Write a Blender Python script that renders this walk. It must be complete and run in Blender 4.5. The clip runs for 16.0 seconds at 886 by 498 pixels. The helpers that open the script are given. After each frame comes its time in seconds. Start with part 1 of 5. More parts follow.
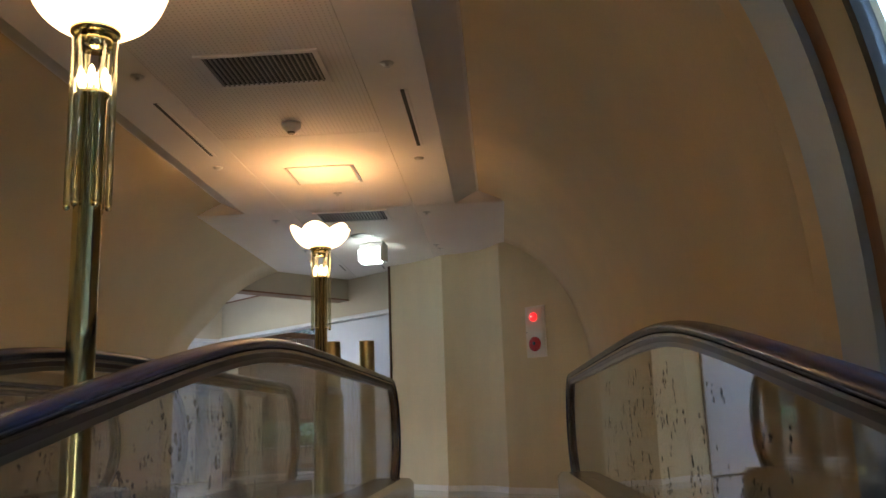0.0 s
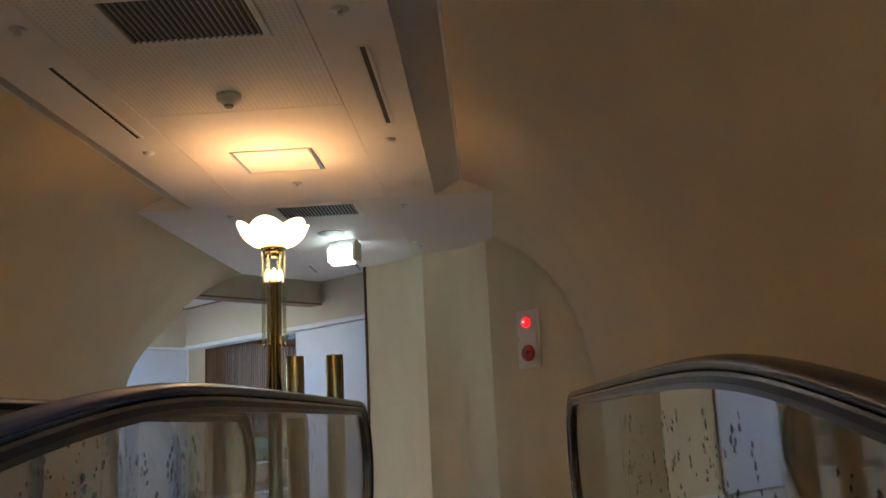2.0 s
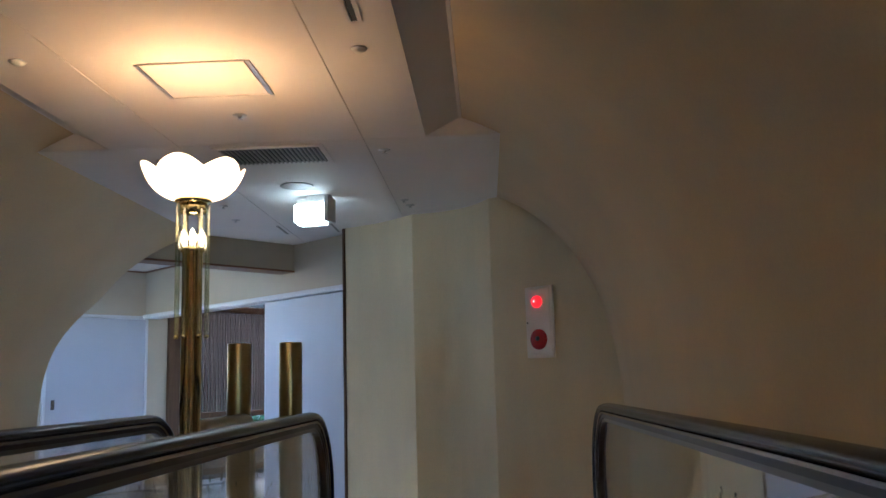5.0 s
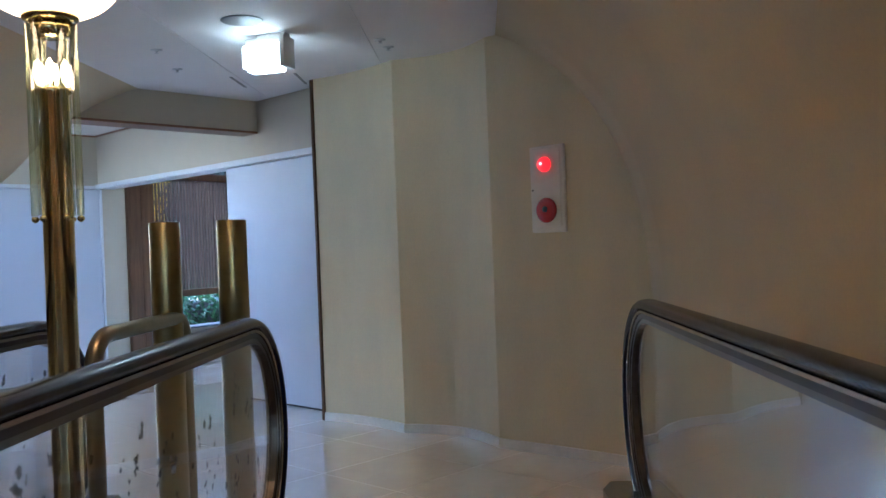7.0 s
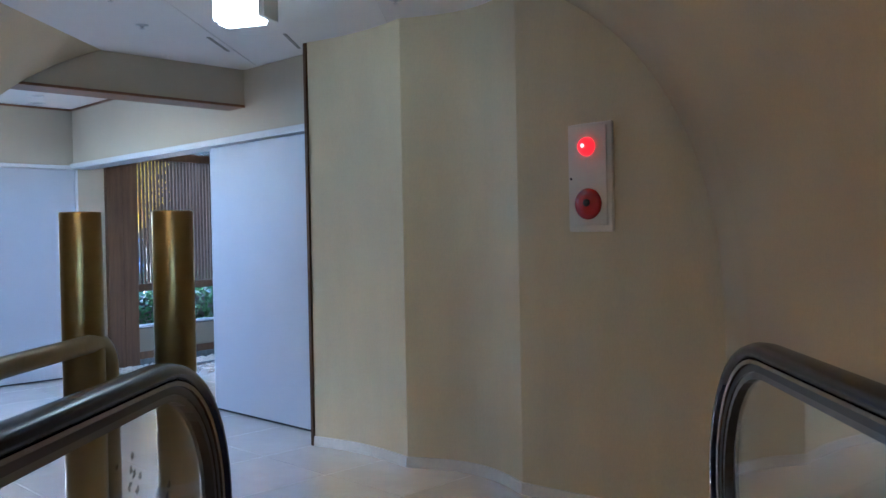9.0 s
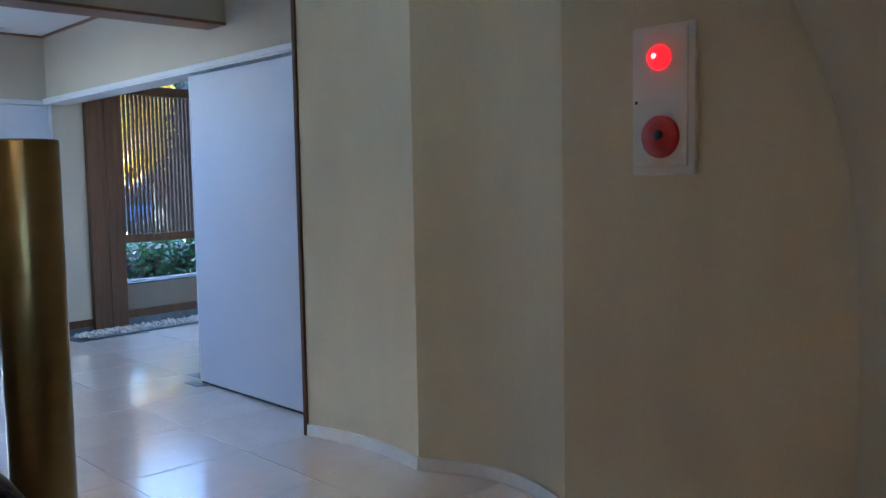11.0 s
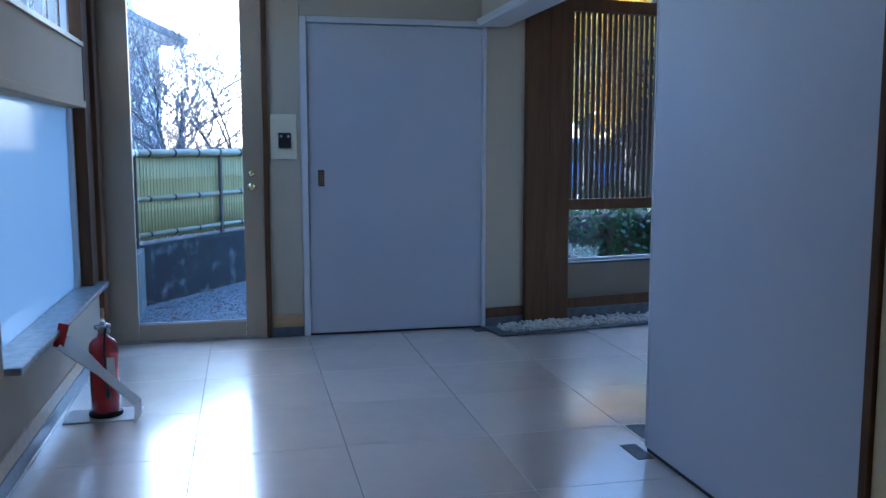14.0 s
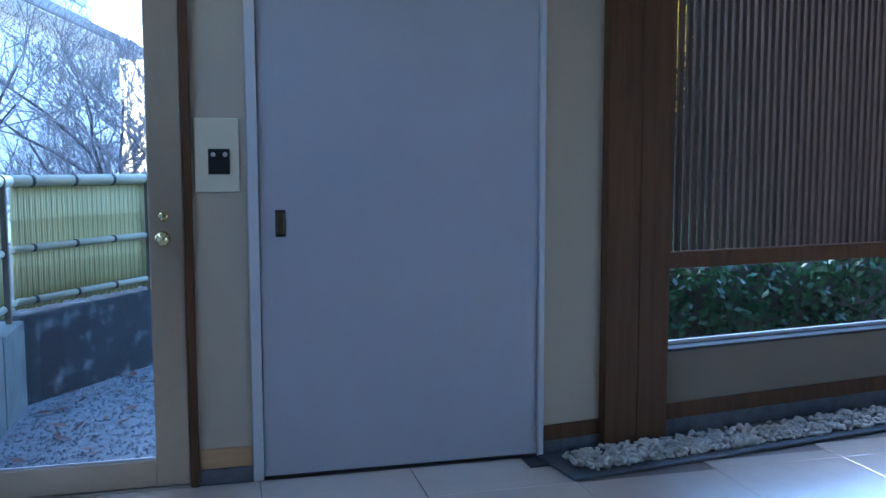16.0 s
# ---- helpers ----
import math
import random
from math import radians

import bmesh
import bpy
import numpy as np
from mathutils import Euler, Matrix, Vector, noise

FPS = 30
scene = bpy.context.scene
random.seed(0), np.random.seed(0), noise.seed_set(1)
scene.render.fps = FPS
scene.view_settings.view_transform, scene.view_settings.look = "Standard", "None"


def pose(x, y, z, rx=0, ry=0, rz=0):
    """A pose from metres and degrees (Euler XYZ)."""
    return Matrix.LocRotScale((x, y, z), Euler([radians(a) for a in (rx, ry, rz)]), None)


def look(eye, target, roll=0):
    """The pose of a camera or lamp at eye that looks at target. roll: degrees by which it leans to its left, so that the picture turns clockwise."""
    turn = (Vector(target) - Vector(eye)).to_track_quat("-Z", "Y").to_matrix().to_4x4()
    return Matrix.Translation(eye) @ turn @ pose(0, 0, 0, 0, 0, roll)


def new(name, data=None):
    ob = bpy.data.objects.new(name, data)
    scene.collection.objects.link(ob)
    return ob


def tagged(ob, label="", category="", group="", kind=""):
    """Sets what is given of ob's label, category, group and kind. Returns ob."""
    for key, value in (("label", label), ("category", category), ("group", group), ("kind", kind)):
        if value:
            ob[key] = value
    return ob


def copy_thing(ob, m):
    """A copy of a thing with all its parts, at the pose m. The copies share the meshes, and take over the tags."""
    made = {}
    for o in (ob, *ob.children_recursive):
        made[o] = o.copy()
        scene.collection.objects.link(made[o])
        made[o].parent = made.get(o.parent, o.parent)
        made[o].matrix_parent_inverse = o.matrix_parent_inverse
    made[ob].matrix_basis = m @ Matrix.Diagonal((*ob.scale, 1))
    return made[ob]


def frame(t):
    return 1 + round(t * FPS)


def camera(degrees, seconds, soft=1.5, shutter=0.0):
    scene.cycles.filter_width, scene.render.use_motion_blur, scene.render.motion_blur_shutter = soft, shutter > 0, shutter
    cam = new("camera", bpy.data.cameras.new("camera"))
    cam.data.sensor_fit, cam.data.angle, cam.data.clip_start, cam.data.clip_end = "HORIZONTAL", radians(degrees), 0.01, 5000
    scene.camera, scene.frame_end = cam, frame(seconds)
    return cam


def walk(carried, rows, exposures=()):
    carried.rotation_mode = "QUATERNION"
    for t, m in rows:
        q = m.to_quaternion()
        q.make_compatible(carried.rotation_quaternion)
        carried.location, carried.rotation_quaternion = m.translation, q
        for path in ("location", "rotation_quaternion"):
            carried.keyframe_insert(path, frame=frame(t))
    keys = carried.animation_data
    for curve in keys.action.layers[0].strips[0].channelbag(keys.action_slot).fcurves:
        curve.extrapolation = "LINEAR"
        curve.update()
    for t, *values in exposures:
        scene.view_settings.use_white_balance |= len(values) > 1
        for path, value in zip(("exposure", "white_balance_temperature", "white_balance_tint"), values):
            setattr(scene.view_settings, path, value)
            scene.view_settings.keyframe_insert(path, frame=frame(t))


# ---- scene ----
cam = camera(54.0, 16.0)
EXPOSURES = [(0, 4.75, 5850, 10), (2, 4.65, 5550, 10), (5, 4.5, 4850, 10), (7.5, 4.95, 4650, 10), (9, 4.9, 4650, 10), (11.5, 4.35, 4600, 10), (12.5, 3.85, 4520, 10), (14, 3.4, 4450, 10), (16, 3.5, 4560, 10)]
PATH = [
    (0, (1.209, 0.166, 0.683), (1.092, 2.123, 1.079), -2.0),
    (0.5, (1.236, 0.405, 0.723), (1.12, 2.361, 1.12), -2.2),
    (1, (1.232, 0.637, 0.786), (1.127, 2.595, 1.177), -2.0),
    (1.5, (1.216, 0.903, 0.841), (1.122, 2.863, 1.232), -2.0),
    (2, (1.212, 1.133, 0.883), (1.124, 3.093, 1.271), -2.8),
    (2.5, (1.216, 1.371, 0.908), (1.128, 3.33, 1.302), -2.6),
    (3, (1.2, 1.61, 0.978), (1.12, 3.571, 1.363), -2.4),
    (3.5, (1.192, 1.858, 1.028), (1.111, 3.819, 1.41), -2.7),
    (4, (1.186, 2.09, 1.074), (1.106, 4.052, 1.452), -2.7),
    (4.5, (1.193, 2.338, 1.116), (1.106, 4.301, 1.493), -1.8),
    (5, (1.197, 2.568, 1.143), (1.105, 4.543, 1.447), -1.6),
    (5.2, (1.192, 2.659, 1.17), (1.095, 4.649, 1.348), -0.9),
    (7.3, (1.173, 3.802, 1.236), (1.089, 5.8, 1.231), -2.3),
    (7.4, (1.179, 3.84, 1.236), (1.086, 5.838, 1.231), -1.7),
    (7.5, (1.181, 3.891, 1.242), (1.088, 5.889, 1.236), -1.6),
    (8, (1.163, 4.161, 1.255), (1.065, 6.159, 1.236), -1.9),
    (8.5, (1.131, 4.43, 1.279), (1.027, 6.427, 1.241), -1.9),
    (9, (1.119, 4.667, 1.292), (1.006, 6.664, 1.261), -1.1),
    (11.4, (1.063, 5.942, 1.287), (0.881, 7.927, 1.121), -1.3),
    (11.5, (1.041, 6.004, 1.258), (0.857, 7.989, 1.09), -1.4),
    (12, (1.008, 6.351, 1.306), (0.644, 8.293, 0.996), -0.6),
    (12.5, (0.933, 6.735, 1.288), (0.385, 8.637, 1.009), -0.2),
    (13, (0.784, 7.139, 1.262), (-0.022, 8.949, 0.989), -0.9),
    (13.5, (0.571, 7.513, 1.272), (-0.381, 9.254, 1.02), -0.7),
    (14, (0.31, 7.931, 1.221), (-0.848, 9.545, 0.986), 0.0),
    (14.5, (-0.012, 8.304, 1.161), (-1.177, 9.917, 0.952), -0.2),
    (15, (-0.372, 8.721, 1.214), (-1.694, 10.2, 0.962), 1.3),
    (15.5, (-0.791, 9.136, 1.200), (-1.997, 10.701, 0.926), -0.4),
    (16, (-1.145, 9.573, 1.230), (-2.265, 11.213, 1.045), -0.1),
]
walk(cam, [(t, look(eye, target, roll)) for t, eye, target, roll in PATH], EXPOSURES)

# ---- light ----
world = bpy.data.worlds.new("sky")
scene.world = world
world.use_nodes = True
wn = world.node_tree.nodes
SUN_UP, SUN_TURN = radians(23), radians(281.6)
sky = wn.new("ShaderNodeTexSky")
sky.sky_type = "NISHITA"
sky.sun_disc = False
sky.sun_elevation, sky.sun_rotation = SUN_UP, SUN_TURN
sky.dust_density = 2.2
sky.ozone_density = 1.0
wn["Background"].inputs["Strength"].default_value = 0.15
world.node_tree.links.new(sky.outputs[0], wn["Background"].inputs[0])
sun_data = bpy.data.lights.new("sun", "SUN")
sun_data.energy, sun_data.angle, sun_data.color = 2.6, radians(2.0), (1.0, 0.94, 0.84)
sun = new("sun", sun_data)
SUN_FROM = Vector((math.sin(SUN_TURN) * math.cos(SUN_UP), math.cos(SUN_TURN) * math.cos(SUN_UP), math.sin(SUN_UP)))
sun.matrix_world = look(SUN_FROM * 30, (0, 0, 0))

# daylight of the open sky at the upper corridor window
sky_lamp = bpy.data.lights.new("window_skylight", "AREA")
sky_lamp.shape, sky_lamp.size, sky_lamp.size_y = "RECTANGLE", 1.8, 0.60
sky_lamp.energy, sky_lamp.color, sky_lamp.spread = 0.5, (0.72, 0.86, 1.0), radians(150)
sky_window = new("window_skylight", sky_lamp)

# ---- plan ----
TURN = 48.5                                   # the corridor's yaw against the walkway
CM = pose(0, 10, 0, 0, 0, TURN)               # corridor: x across, y along
WM = CM @ pose(0.217, 4.0, 0, 0, 0, 8.5)      # window wall of the side room
CA, SA = math.cos(radians(TURN)), math.sin(radians(TURN))
VA, VB, VZ, VN = 2.08, 2.10, 0.65, 2.7        # vault: half width, rise, springing, squareness
CEIL = 2.5
sky_window.matrix_world = look(CM @ Vector((-2.33, 2.65, 2.1)), CM @ Vector((-1.20, 2.55, 0.35)))
I4 = Matrix()


# ---- helpers for meshes ----
def link(name, bm, mat, m=I4, smooth=False):
    me = bpy.data.meshes.new(name)
    bmesh.ops.recalc_face_normals(bm, faces=bm.faces)
    bm.to_mesh(me)
    bm.free()
    if smooth:
        for p in me.polygons:
            p.use_smooth = True
    me.materials.append(mat)
    ob = new(name, me)
    ob.matrix_world = m
    return ob


def thing(name, m, label, category, group="", kind=""):
    ob = new(name)
    ob.empty_display_size = 0.1
    ob.matrix_world = m
    return tagged(ob, label, category, group, kind)


def part(name, bm, mat, parent, label="", smooth=False, m=I4):
    ob = link(name, bm, mat, I4, smooth)
    ob.parent = parent
    ob.matrix_basis = m
    return tagged(ob, label)


def share(name, mesh, parent, m):
    ob = new(name, mesh)
    ob.parent = parent
    ob.matrix_basis = m
    return ob


def box(x0, x1, y0, y1, z0, z1, bevel=0.0, bm=None, seg=2):
    bm = bm or bmesh.new()
    vs = bmesh.ops.create_cube(bm, size=1.0)["verts"]
    for v in vs:
        v.co = Vector((x0 + (v.co.x + 0.5) * (x1 - x0), y0 + (v.co.y + 0.5) * (y1 - y0), z0 + (v.co.z + 0.5) * (z1 - z0)))
    if bevel:
        es = list({e for v in vs for e in v.link_edges})
        bmesh.ops.bevel(bm, geom=es, offset=bevel, segments=seg, affect="EDGES", profile=0.5)
    return bm


def prism(poly, z0, z1, bm=None):
    bm = bm or bmesh.new()
    lo = [bm.verts.new((x, y, z0)) for x, y in poly]
    hi = [bm.verts.new((x, y, z1)) for x, y in poly]
    n = len(poly)
    bm.faces.new(lo[::-1])
    bm.faces.new(hi)
    for i in range(n):
        bm.faces.new((lo[i], lo[(i + 1) % n], hi[(i + 1) % n], hi[i]))
    return bm


def lathe(profile, seg=32, centre=(0, 0), bm=None, close=False):
    bm = bm or bmesh.new()
    rings = []
    for r, z in profile:
        rings.append([bm.verts.new((centre[0] + r * math.cos(2 * math.pi * i / seg), centre[1] + r * math.sin(2 * math.pi * i / seg), z)) for i in range(seg)])
    for a, b in zip(rings, rings[1:]):
        for i in range(seg):
            bm.faces.new((a[i], a[(i + 1) % seg], b[(i + 1) % seg], b[i]))
    if close:
        bm.faces.new(rings[0][::-1])
        bm.faces.new(rings[-1])
    return bm


def sweep(path, section, up=None, bm=None, closed_section=True):
    """A section (a, b) carried along a path of points; a lies along x-like side, b along the normal."""
    bm = bm or bmesh.new()
    rings = []
    n = len(path)
    for i, p in enumerate(path):
        t = (Vector(path[min(i + 1, n - 1)]) - Vector(path[max(i - 1, 0)])).normalized()
        side = Vector(up).normalized() if up else t.orthogonal().normalized()
        nor = side.cross(t).normalized()
        rings.append([bm.verts.new(Vector(p) + side * a + nor * b) for a, b in section])
    k = len(section)
    for r0, r1 in zip(rings, rings[1:]):
        for j in range(k):
            bm.faces.new((r0[j], r0[(j + 1) % k], r1[(j + 1) % k], r1[j]))
    bm.faces.new(rings[0][::-1])
    bm.faces.new(rings[-1])
    return bm


def ring(r, n=12):
    return [(r * math.cos(2 * math.pi * i / n), r * math.sin(2 * math.pi * i / n)) for i in range(n)]


def tube(points, r, n=12, bm=None):
    """A round bar along points, with a steady frame."""
    bm = bm or bmesh.new()
    pts = [Vector(p) for p in points]
    t = (pts[1] - pts[0]).normalized()
    side = t.orthogonal().normalized()
    rings = []
    for i, p in enumerate(pts):
        t = (pts[min(i + 1, len(pts) - 1)] - pts[max(i - 1, 0)]).normalized()
        side = (side - t * side.dot(t)).normalized()
        nor = t.cross(side)
        rr = r[i] if isinstance(r, (list, tuple)) else r
        rings.append([bm.verts.new(p + side * a * rr + nor * b * rr) for a, b in ring(1, n)])
    for r0, r1 in zip(rings, rings[1:]):
        for j in range(n):
            bm.faces.new((r0[j], r0[(j + 1) % n], r1[(j + 1) % n], r1[j]))
    bm.faces.new(rings[0][::-1])
    bm.faces.new(rings[-1])
    return bm


# ---- materials ----
def nodes_of(name):
    mat = bpy.data.materials.new(name)
    mat.use_nodes = True
    nt = mat.node_tree
    return mat, nt, nt.nodes["Principled BSDF"]


def surface(name, colour, rough=0.5, metal=0.0, spread=0.12, scale=6.0, grain=60.0, bump=0.15, dist=0.002, stretch=(1, 1, 1), spec=0.5, coat=0.0, per_piece=0.0):
    """Paint, stone, wood or metal: two scales of variation in colour and roughness, and fine relief."""
    mat, nt, bsdf = nodes_of(name)
    N, K = nt.nodes, nt.links
    tc = N.new("ShaderNodeTexCoord")
    mp = N.new("ShaderNodeMapping")
    mp.inputs["Scale"].default_value = stretch
    K.new(tc.outputs["Object"], mp.inputs["Vector"])
    if per_piece:
        place, far = N.new("ShaderNodeObjectInfo"), N.new("ShaderNodeMath")
        far.operation = "MULTIPLY"
        far.inputs[1].default_value = 83.0
        K.new(place.outputs["Random"], far.inputs[0])
        K.new(far.outputs[0], mp.inputs["Location"])
    big, fine = N.new("ShaderNodeTexNoise"), N.new("ShaderNodeTexNoise")
    big.inputs["Scale"].default_value, big.inputs["Detail"].default_value = scale, 5
    fine.inputs["Scale"].default_value, fine.inputs["Detail"].default_value = grain, 4
    K.new(mp.outputs[0], big.inputs["Vector"])
    K.new(mp.outputs[0], fine.inputs["Vector"])
    mix = N.new("ShaderNodeMix")
    mix.data_type = "RGBA"
    mix.inputs["A"].default_value = (*[c * (1 - spread) for c in colour], 1)
    mix.inputs["B"].default_value = (*[min(1, c * (1 + spread)) for c in colour], 1)
    add = N.new("ShaderNodeMath")
    add.operation = "MULTIPLY_ADD"
    add.inputs[1].default_value = 0.35
    K.new(fine.outputs["Fac"], add.inputs[0])
    sc = N.new("ShaderNodeMath")
    sc.operation = "MULTIPLY"
    sc.inputs[1].default_value = 0.65
    K.new(big.outputs["Fac"], sc.inputs[0])
    K.new(sc.outputs[0], add.inputs[2])
    ramp = N.new("ShaderNodeMapRange")
    ramp.inputs[1].default_value, ramp.inputs[2].default_value = 0.3, 0.7
    K.new(add.outputs[0], ramp.inputs[0])
    out = ramp.outputs[0]
    if per_piece:
        info = N.new("ShaderNodeObjectInfo")
        rnd = N.new("ShaderNodeMath")
        rnd.operation = "MULTIPLY_ADD"
        rnd.inputs[1].default_value = per_piece
        rnd.use_clamp = True
        K.new(info.outputs["Random"], rnd.inputs[0])
        K.new(out, rnd.inputs[2])
        out = rnd.outputs[0]
    K.new(out, mix.inputs["Factor"])
    K.new(mix.outputs["Result"], bsdf.inputs["Base Color"])
    rr = N.new("ShaderNodeMapRange")
    rr.inputs[3].default_value, rr.inputs[4].default_value = max(0.02, rough * 0.85), min(1, rough * 1.15)
    K.new(big.outputs["Fac"], rr.inputs[0])
    K.new(rr.outputs[0], bsdf.inputs["Roughness"])
    bsdf.inputs["Metallic"].default_value = metal
    bsdf.inputs["Specular IOR Level"].default_value = spec
    bsdf.inputs["Coat Weight"].default_value = coat
    if bump:
        bp = N.new("ShaderNodeBump")
        bp.inputs["Strength"].default_value, bp.inputs["Distance"].default_value = bump, dist
        K.new(fine.outputs["Fac"], bp.inputs["Height"])
        K.new(bp.outputs[0], bsdf.inputs["Normal"])
    return mat


def pane_mat(name, colour=(0.95, 0.97, 0.96), gloss=0.0, least=0.045, fall=4.5):
    """A thin pane: clear, with the mirror gloss of glass by Fresnel."""
    mat, nt, bsdf = nodes_of(name)
    N, K = nt.nodes, nt.links
    N.remove(bsdf)
    clear, shine, mix, fr = N.new("ShaderNodeBsdfTransparent"), N.new("ShaderNodeBsdfGlossy"), N.new("ShaderNodeMixShader"), N.new("ShaderNodeLayerWeight")
    clear.inputs["Color"].default_value = (*colour, 1)
    shine.inputs["Roughness"].default_value = gloss
    fr.inputs["Blend"].default_value = 0.5
    power, gain = N.new("ShaderNodeMath"), N.new("ShaderNodeMath")
    power.operation, gain.operation = "POWER", "MULTIPLY_ADD"
    power.inputs[1].default_value = fall
    gain.inputs[1].default_value, gain.inputs[2].default_value = 0.9, least
    K.new(fr.outputs["Facing"], power.inputs[0])
    K.new(power.outputs[0], gain.inputs[0])
    K.new(gain.outputs[0], mix.inputs[0])
    K.new(clear.outputs[0], mix.inputs[1])
    K.new(shine.outputs[0], mix.inputs[2])
    K.new(mix.outputs[0], N["Material Output"].inputs["Surface"])
    return mat


def glow(name, colour, strength, base=(0.9, 0.9, 0.85)):
    mat, nt, bsdf = nodes_of(name)
    bsdf.inputs["Base Color"].default_value = (*base, 1)
    bsdf.inputs["Emission Color"].default_value = (*colour, 1)
    bsdf.inputs["Emission Strength"].default_value = strength
    bsdf.inputs["Roughness"].default_value = 0.3
    return mat


def frosted_mat():
    mat, nt, bsdf = nodes_of("frosted_glass")
    N, K = nt.nodes, nt.links
    tr, mix = N.new("ShaderNodeBsdfTranslucent"), N.new("ShaderNodeMixShader")
    tr.inputs["Color"].default_value = (0.44, 0.50, 0.55, 1)
    bsdf.inputs["Base Color"].default_value = (0.25, 0.30, 0.34, 1)
    bsdf.inputs["Roughness"].default_value = 0.12
    mix.inputs[0].default_value = 0.25
    K.new(tr.outputs[0], mix.inputs[1])
    K.new(bsdf.outputs[0], mix.inputs[2])
    K.new(mix.outputs[0], N["Material Output"].inputs["Surface"])
    return mat


def leaf_mat(name, colour, thin=0.35, rough=0.35):
    mat, nt, bsdf = nodes_of(name)
    N, K = nt.nodes, nt.links
    geo = N.new("ShaderNodeNewGeometry")
    ramp = N.new("ShaderNodeMix")
    ramp.data_type = "RGBA"
    ramp.inputs["A"].default_value = (*[c * 0.5 for c in colour], 1)
    ramp.inputs["B"].default_value = (*[min(1, c * 1.5) for c in colour], 1)
    K.new(geo.outputs["Random Per Island"], ramp.inputs["Factor"])
    K.new(ramp.outputs["Result"], bsdf.inputs["Base Color"])
    bsdf.inputs["Roughness"].default_value = rough
    tr, mix = N.new("ShaderNodeBsdfTranslucent"), N.new("ShaderNodeMixShader")
    K.new(ramp.outputs["Result"], tr.inputs["Color"])
    mix.inputs[0].default_value = thin
    K.new(bsdf.outputs[0], mix.inputs[1])
    K.new(tr.outputs[0], mix.inputs[2])
    K.new(mix.outputs[0], N["Material Output"].inputs["Surface"])
    return mat


M_VAULT = surface("vault_plaster", (0.55, 0.435, 0.26), 0.70, scale=2.5, grain=90, spread=0.07, bump=0.25, dist=0.0015)
M_PLASTER = surface("cream_wallcovering", (0.62, 0.535, 0.355), 0.8, scale=4, grain=140, spread=0.08, bump=0.7, dist=0.002, stretch=(1, 1, 0.35))
M_WALL = surface("beige_wallpaper", (0.45, 0.39, 0.295), 0.8, scale=3, grain=160, spread=0.05, bump=0.3, dist=0.001)
M_CEIL = surface("ceiling_paint", (0.74, 0.70, 0.67), 0.7, scale=3, grain=120, spread=0.03, bump=0.15, dist=0.0008)
def perforated_mat():
    """Painted panel with a square grid of small sound holes."""
    mat = M_CEIL.copy()
    mat.name = "perforated_ceiling_paint"
    nt = mat.node_tree
    N, K = nt.nodes, nt.links
    bsdf = N["Principled BSDF"]
    tc, sep = N.new("ShaderNodeTexCoord"), N.new("ShaderNodeSeparateXYZ")
    K.new(tc.outputs["Object"], sep.inputs[0])
    waves = []
    for axis in ("X", "Y"):
        k, sn = N.new("ShaderNodeMath"), N.new("ShaderNodeMath")
        k.operation, sn.operation = "MULTIPLY", "SINE"
        k.inputs[1].default_value = 2 * math.pi / 0.026
        K.new(sep.outputs[axis], k.inputs[0])
        K.new(k.outputs[0], sn.inputs[0])
        waves.append(sn)
    low, hole = N.new("ShaderNodeMath"), N.new("ShaderNodeMapRange")
    low.operation = "ADD"
    K.new(waves[0].outputs[0], low.inputs[0])
    K.new(waves[1].outputs[0], low.inputs[1])
    hole.inputs[1].default_value, hole.inputs[2].default_value = 1.25, 1.45
    K.new(low.outputs[0], hole.inputs[0])
    mix = N.new("ShaderNodeMix")
    mix.data_type = "RGBA"
    old = bsdf.inputs["Base Color"].links[0].from_socket
    K.new(hole.outputs[0], mix.inputs["Factor"])
    K.new(old, mix.inputs["A"])
    mix.inputs["B"].default_value = (0.52, 0.48, 0.45, 1)
    K.new(mix.outputs["Result"], bsdf.inputs["Base Color"])
    return mat


M_PERF = perforated_mat()


def flecked(mat, colour, scale, low, high):
    """Pale lichen flecks over a wall."""
    nt = mat.node_tree
    N, K = nt.nodes, nt.links
    bsdf = N["Principled BSDF"]
    tc, noise, cut, mix = N.new("ShaderNodeTexCoord"), N.new("ShaderNodeTexNoise"), N.new("ShaderNodeMapRange"), N.new("ShaderNodeMix")
    noise.inputs["Scale"].default_value, noise.inputs["Detail"].default_value = scale, 6
    cut.inputs[1].default_value, cut.inputs[2].default_value = low, high
    mix.data_type = "RGBA"
    K.new(tc.outputs["Object"], noise.inputs["Vector"])
    K.new(noise.outputs["Fac"], cut.inputs[0])
    K.new(cut.outputs[0], mix.inputs["Factor"])
    K.new(bsdf.inputs["Base Color"].links[0].from_socket, mix.inputs["A"])
    mix.inputs["B"].default_value = (*colour, 1)
    K.new(mix.outputs["Result"], bsdf.inputs["Base Color"])

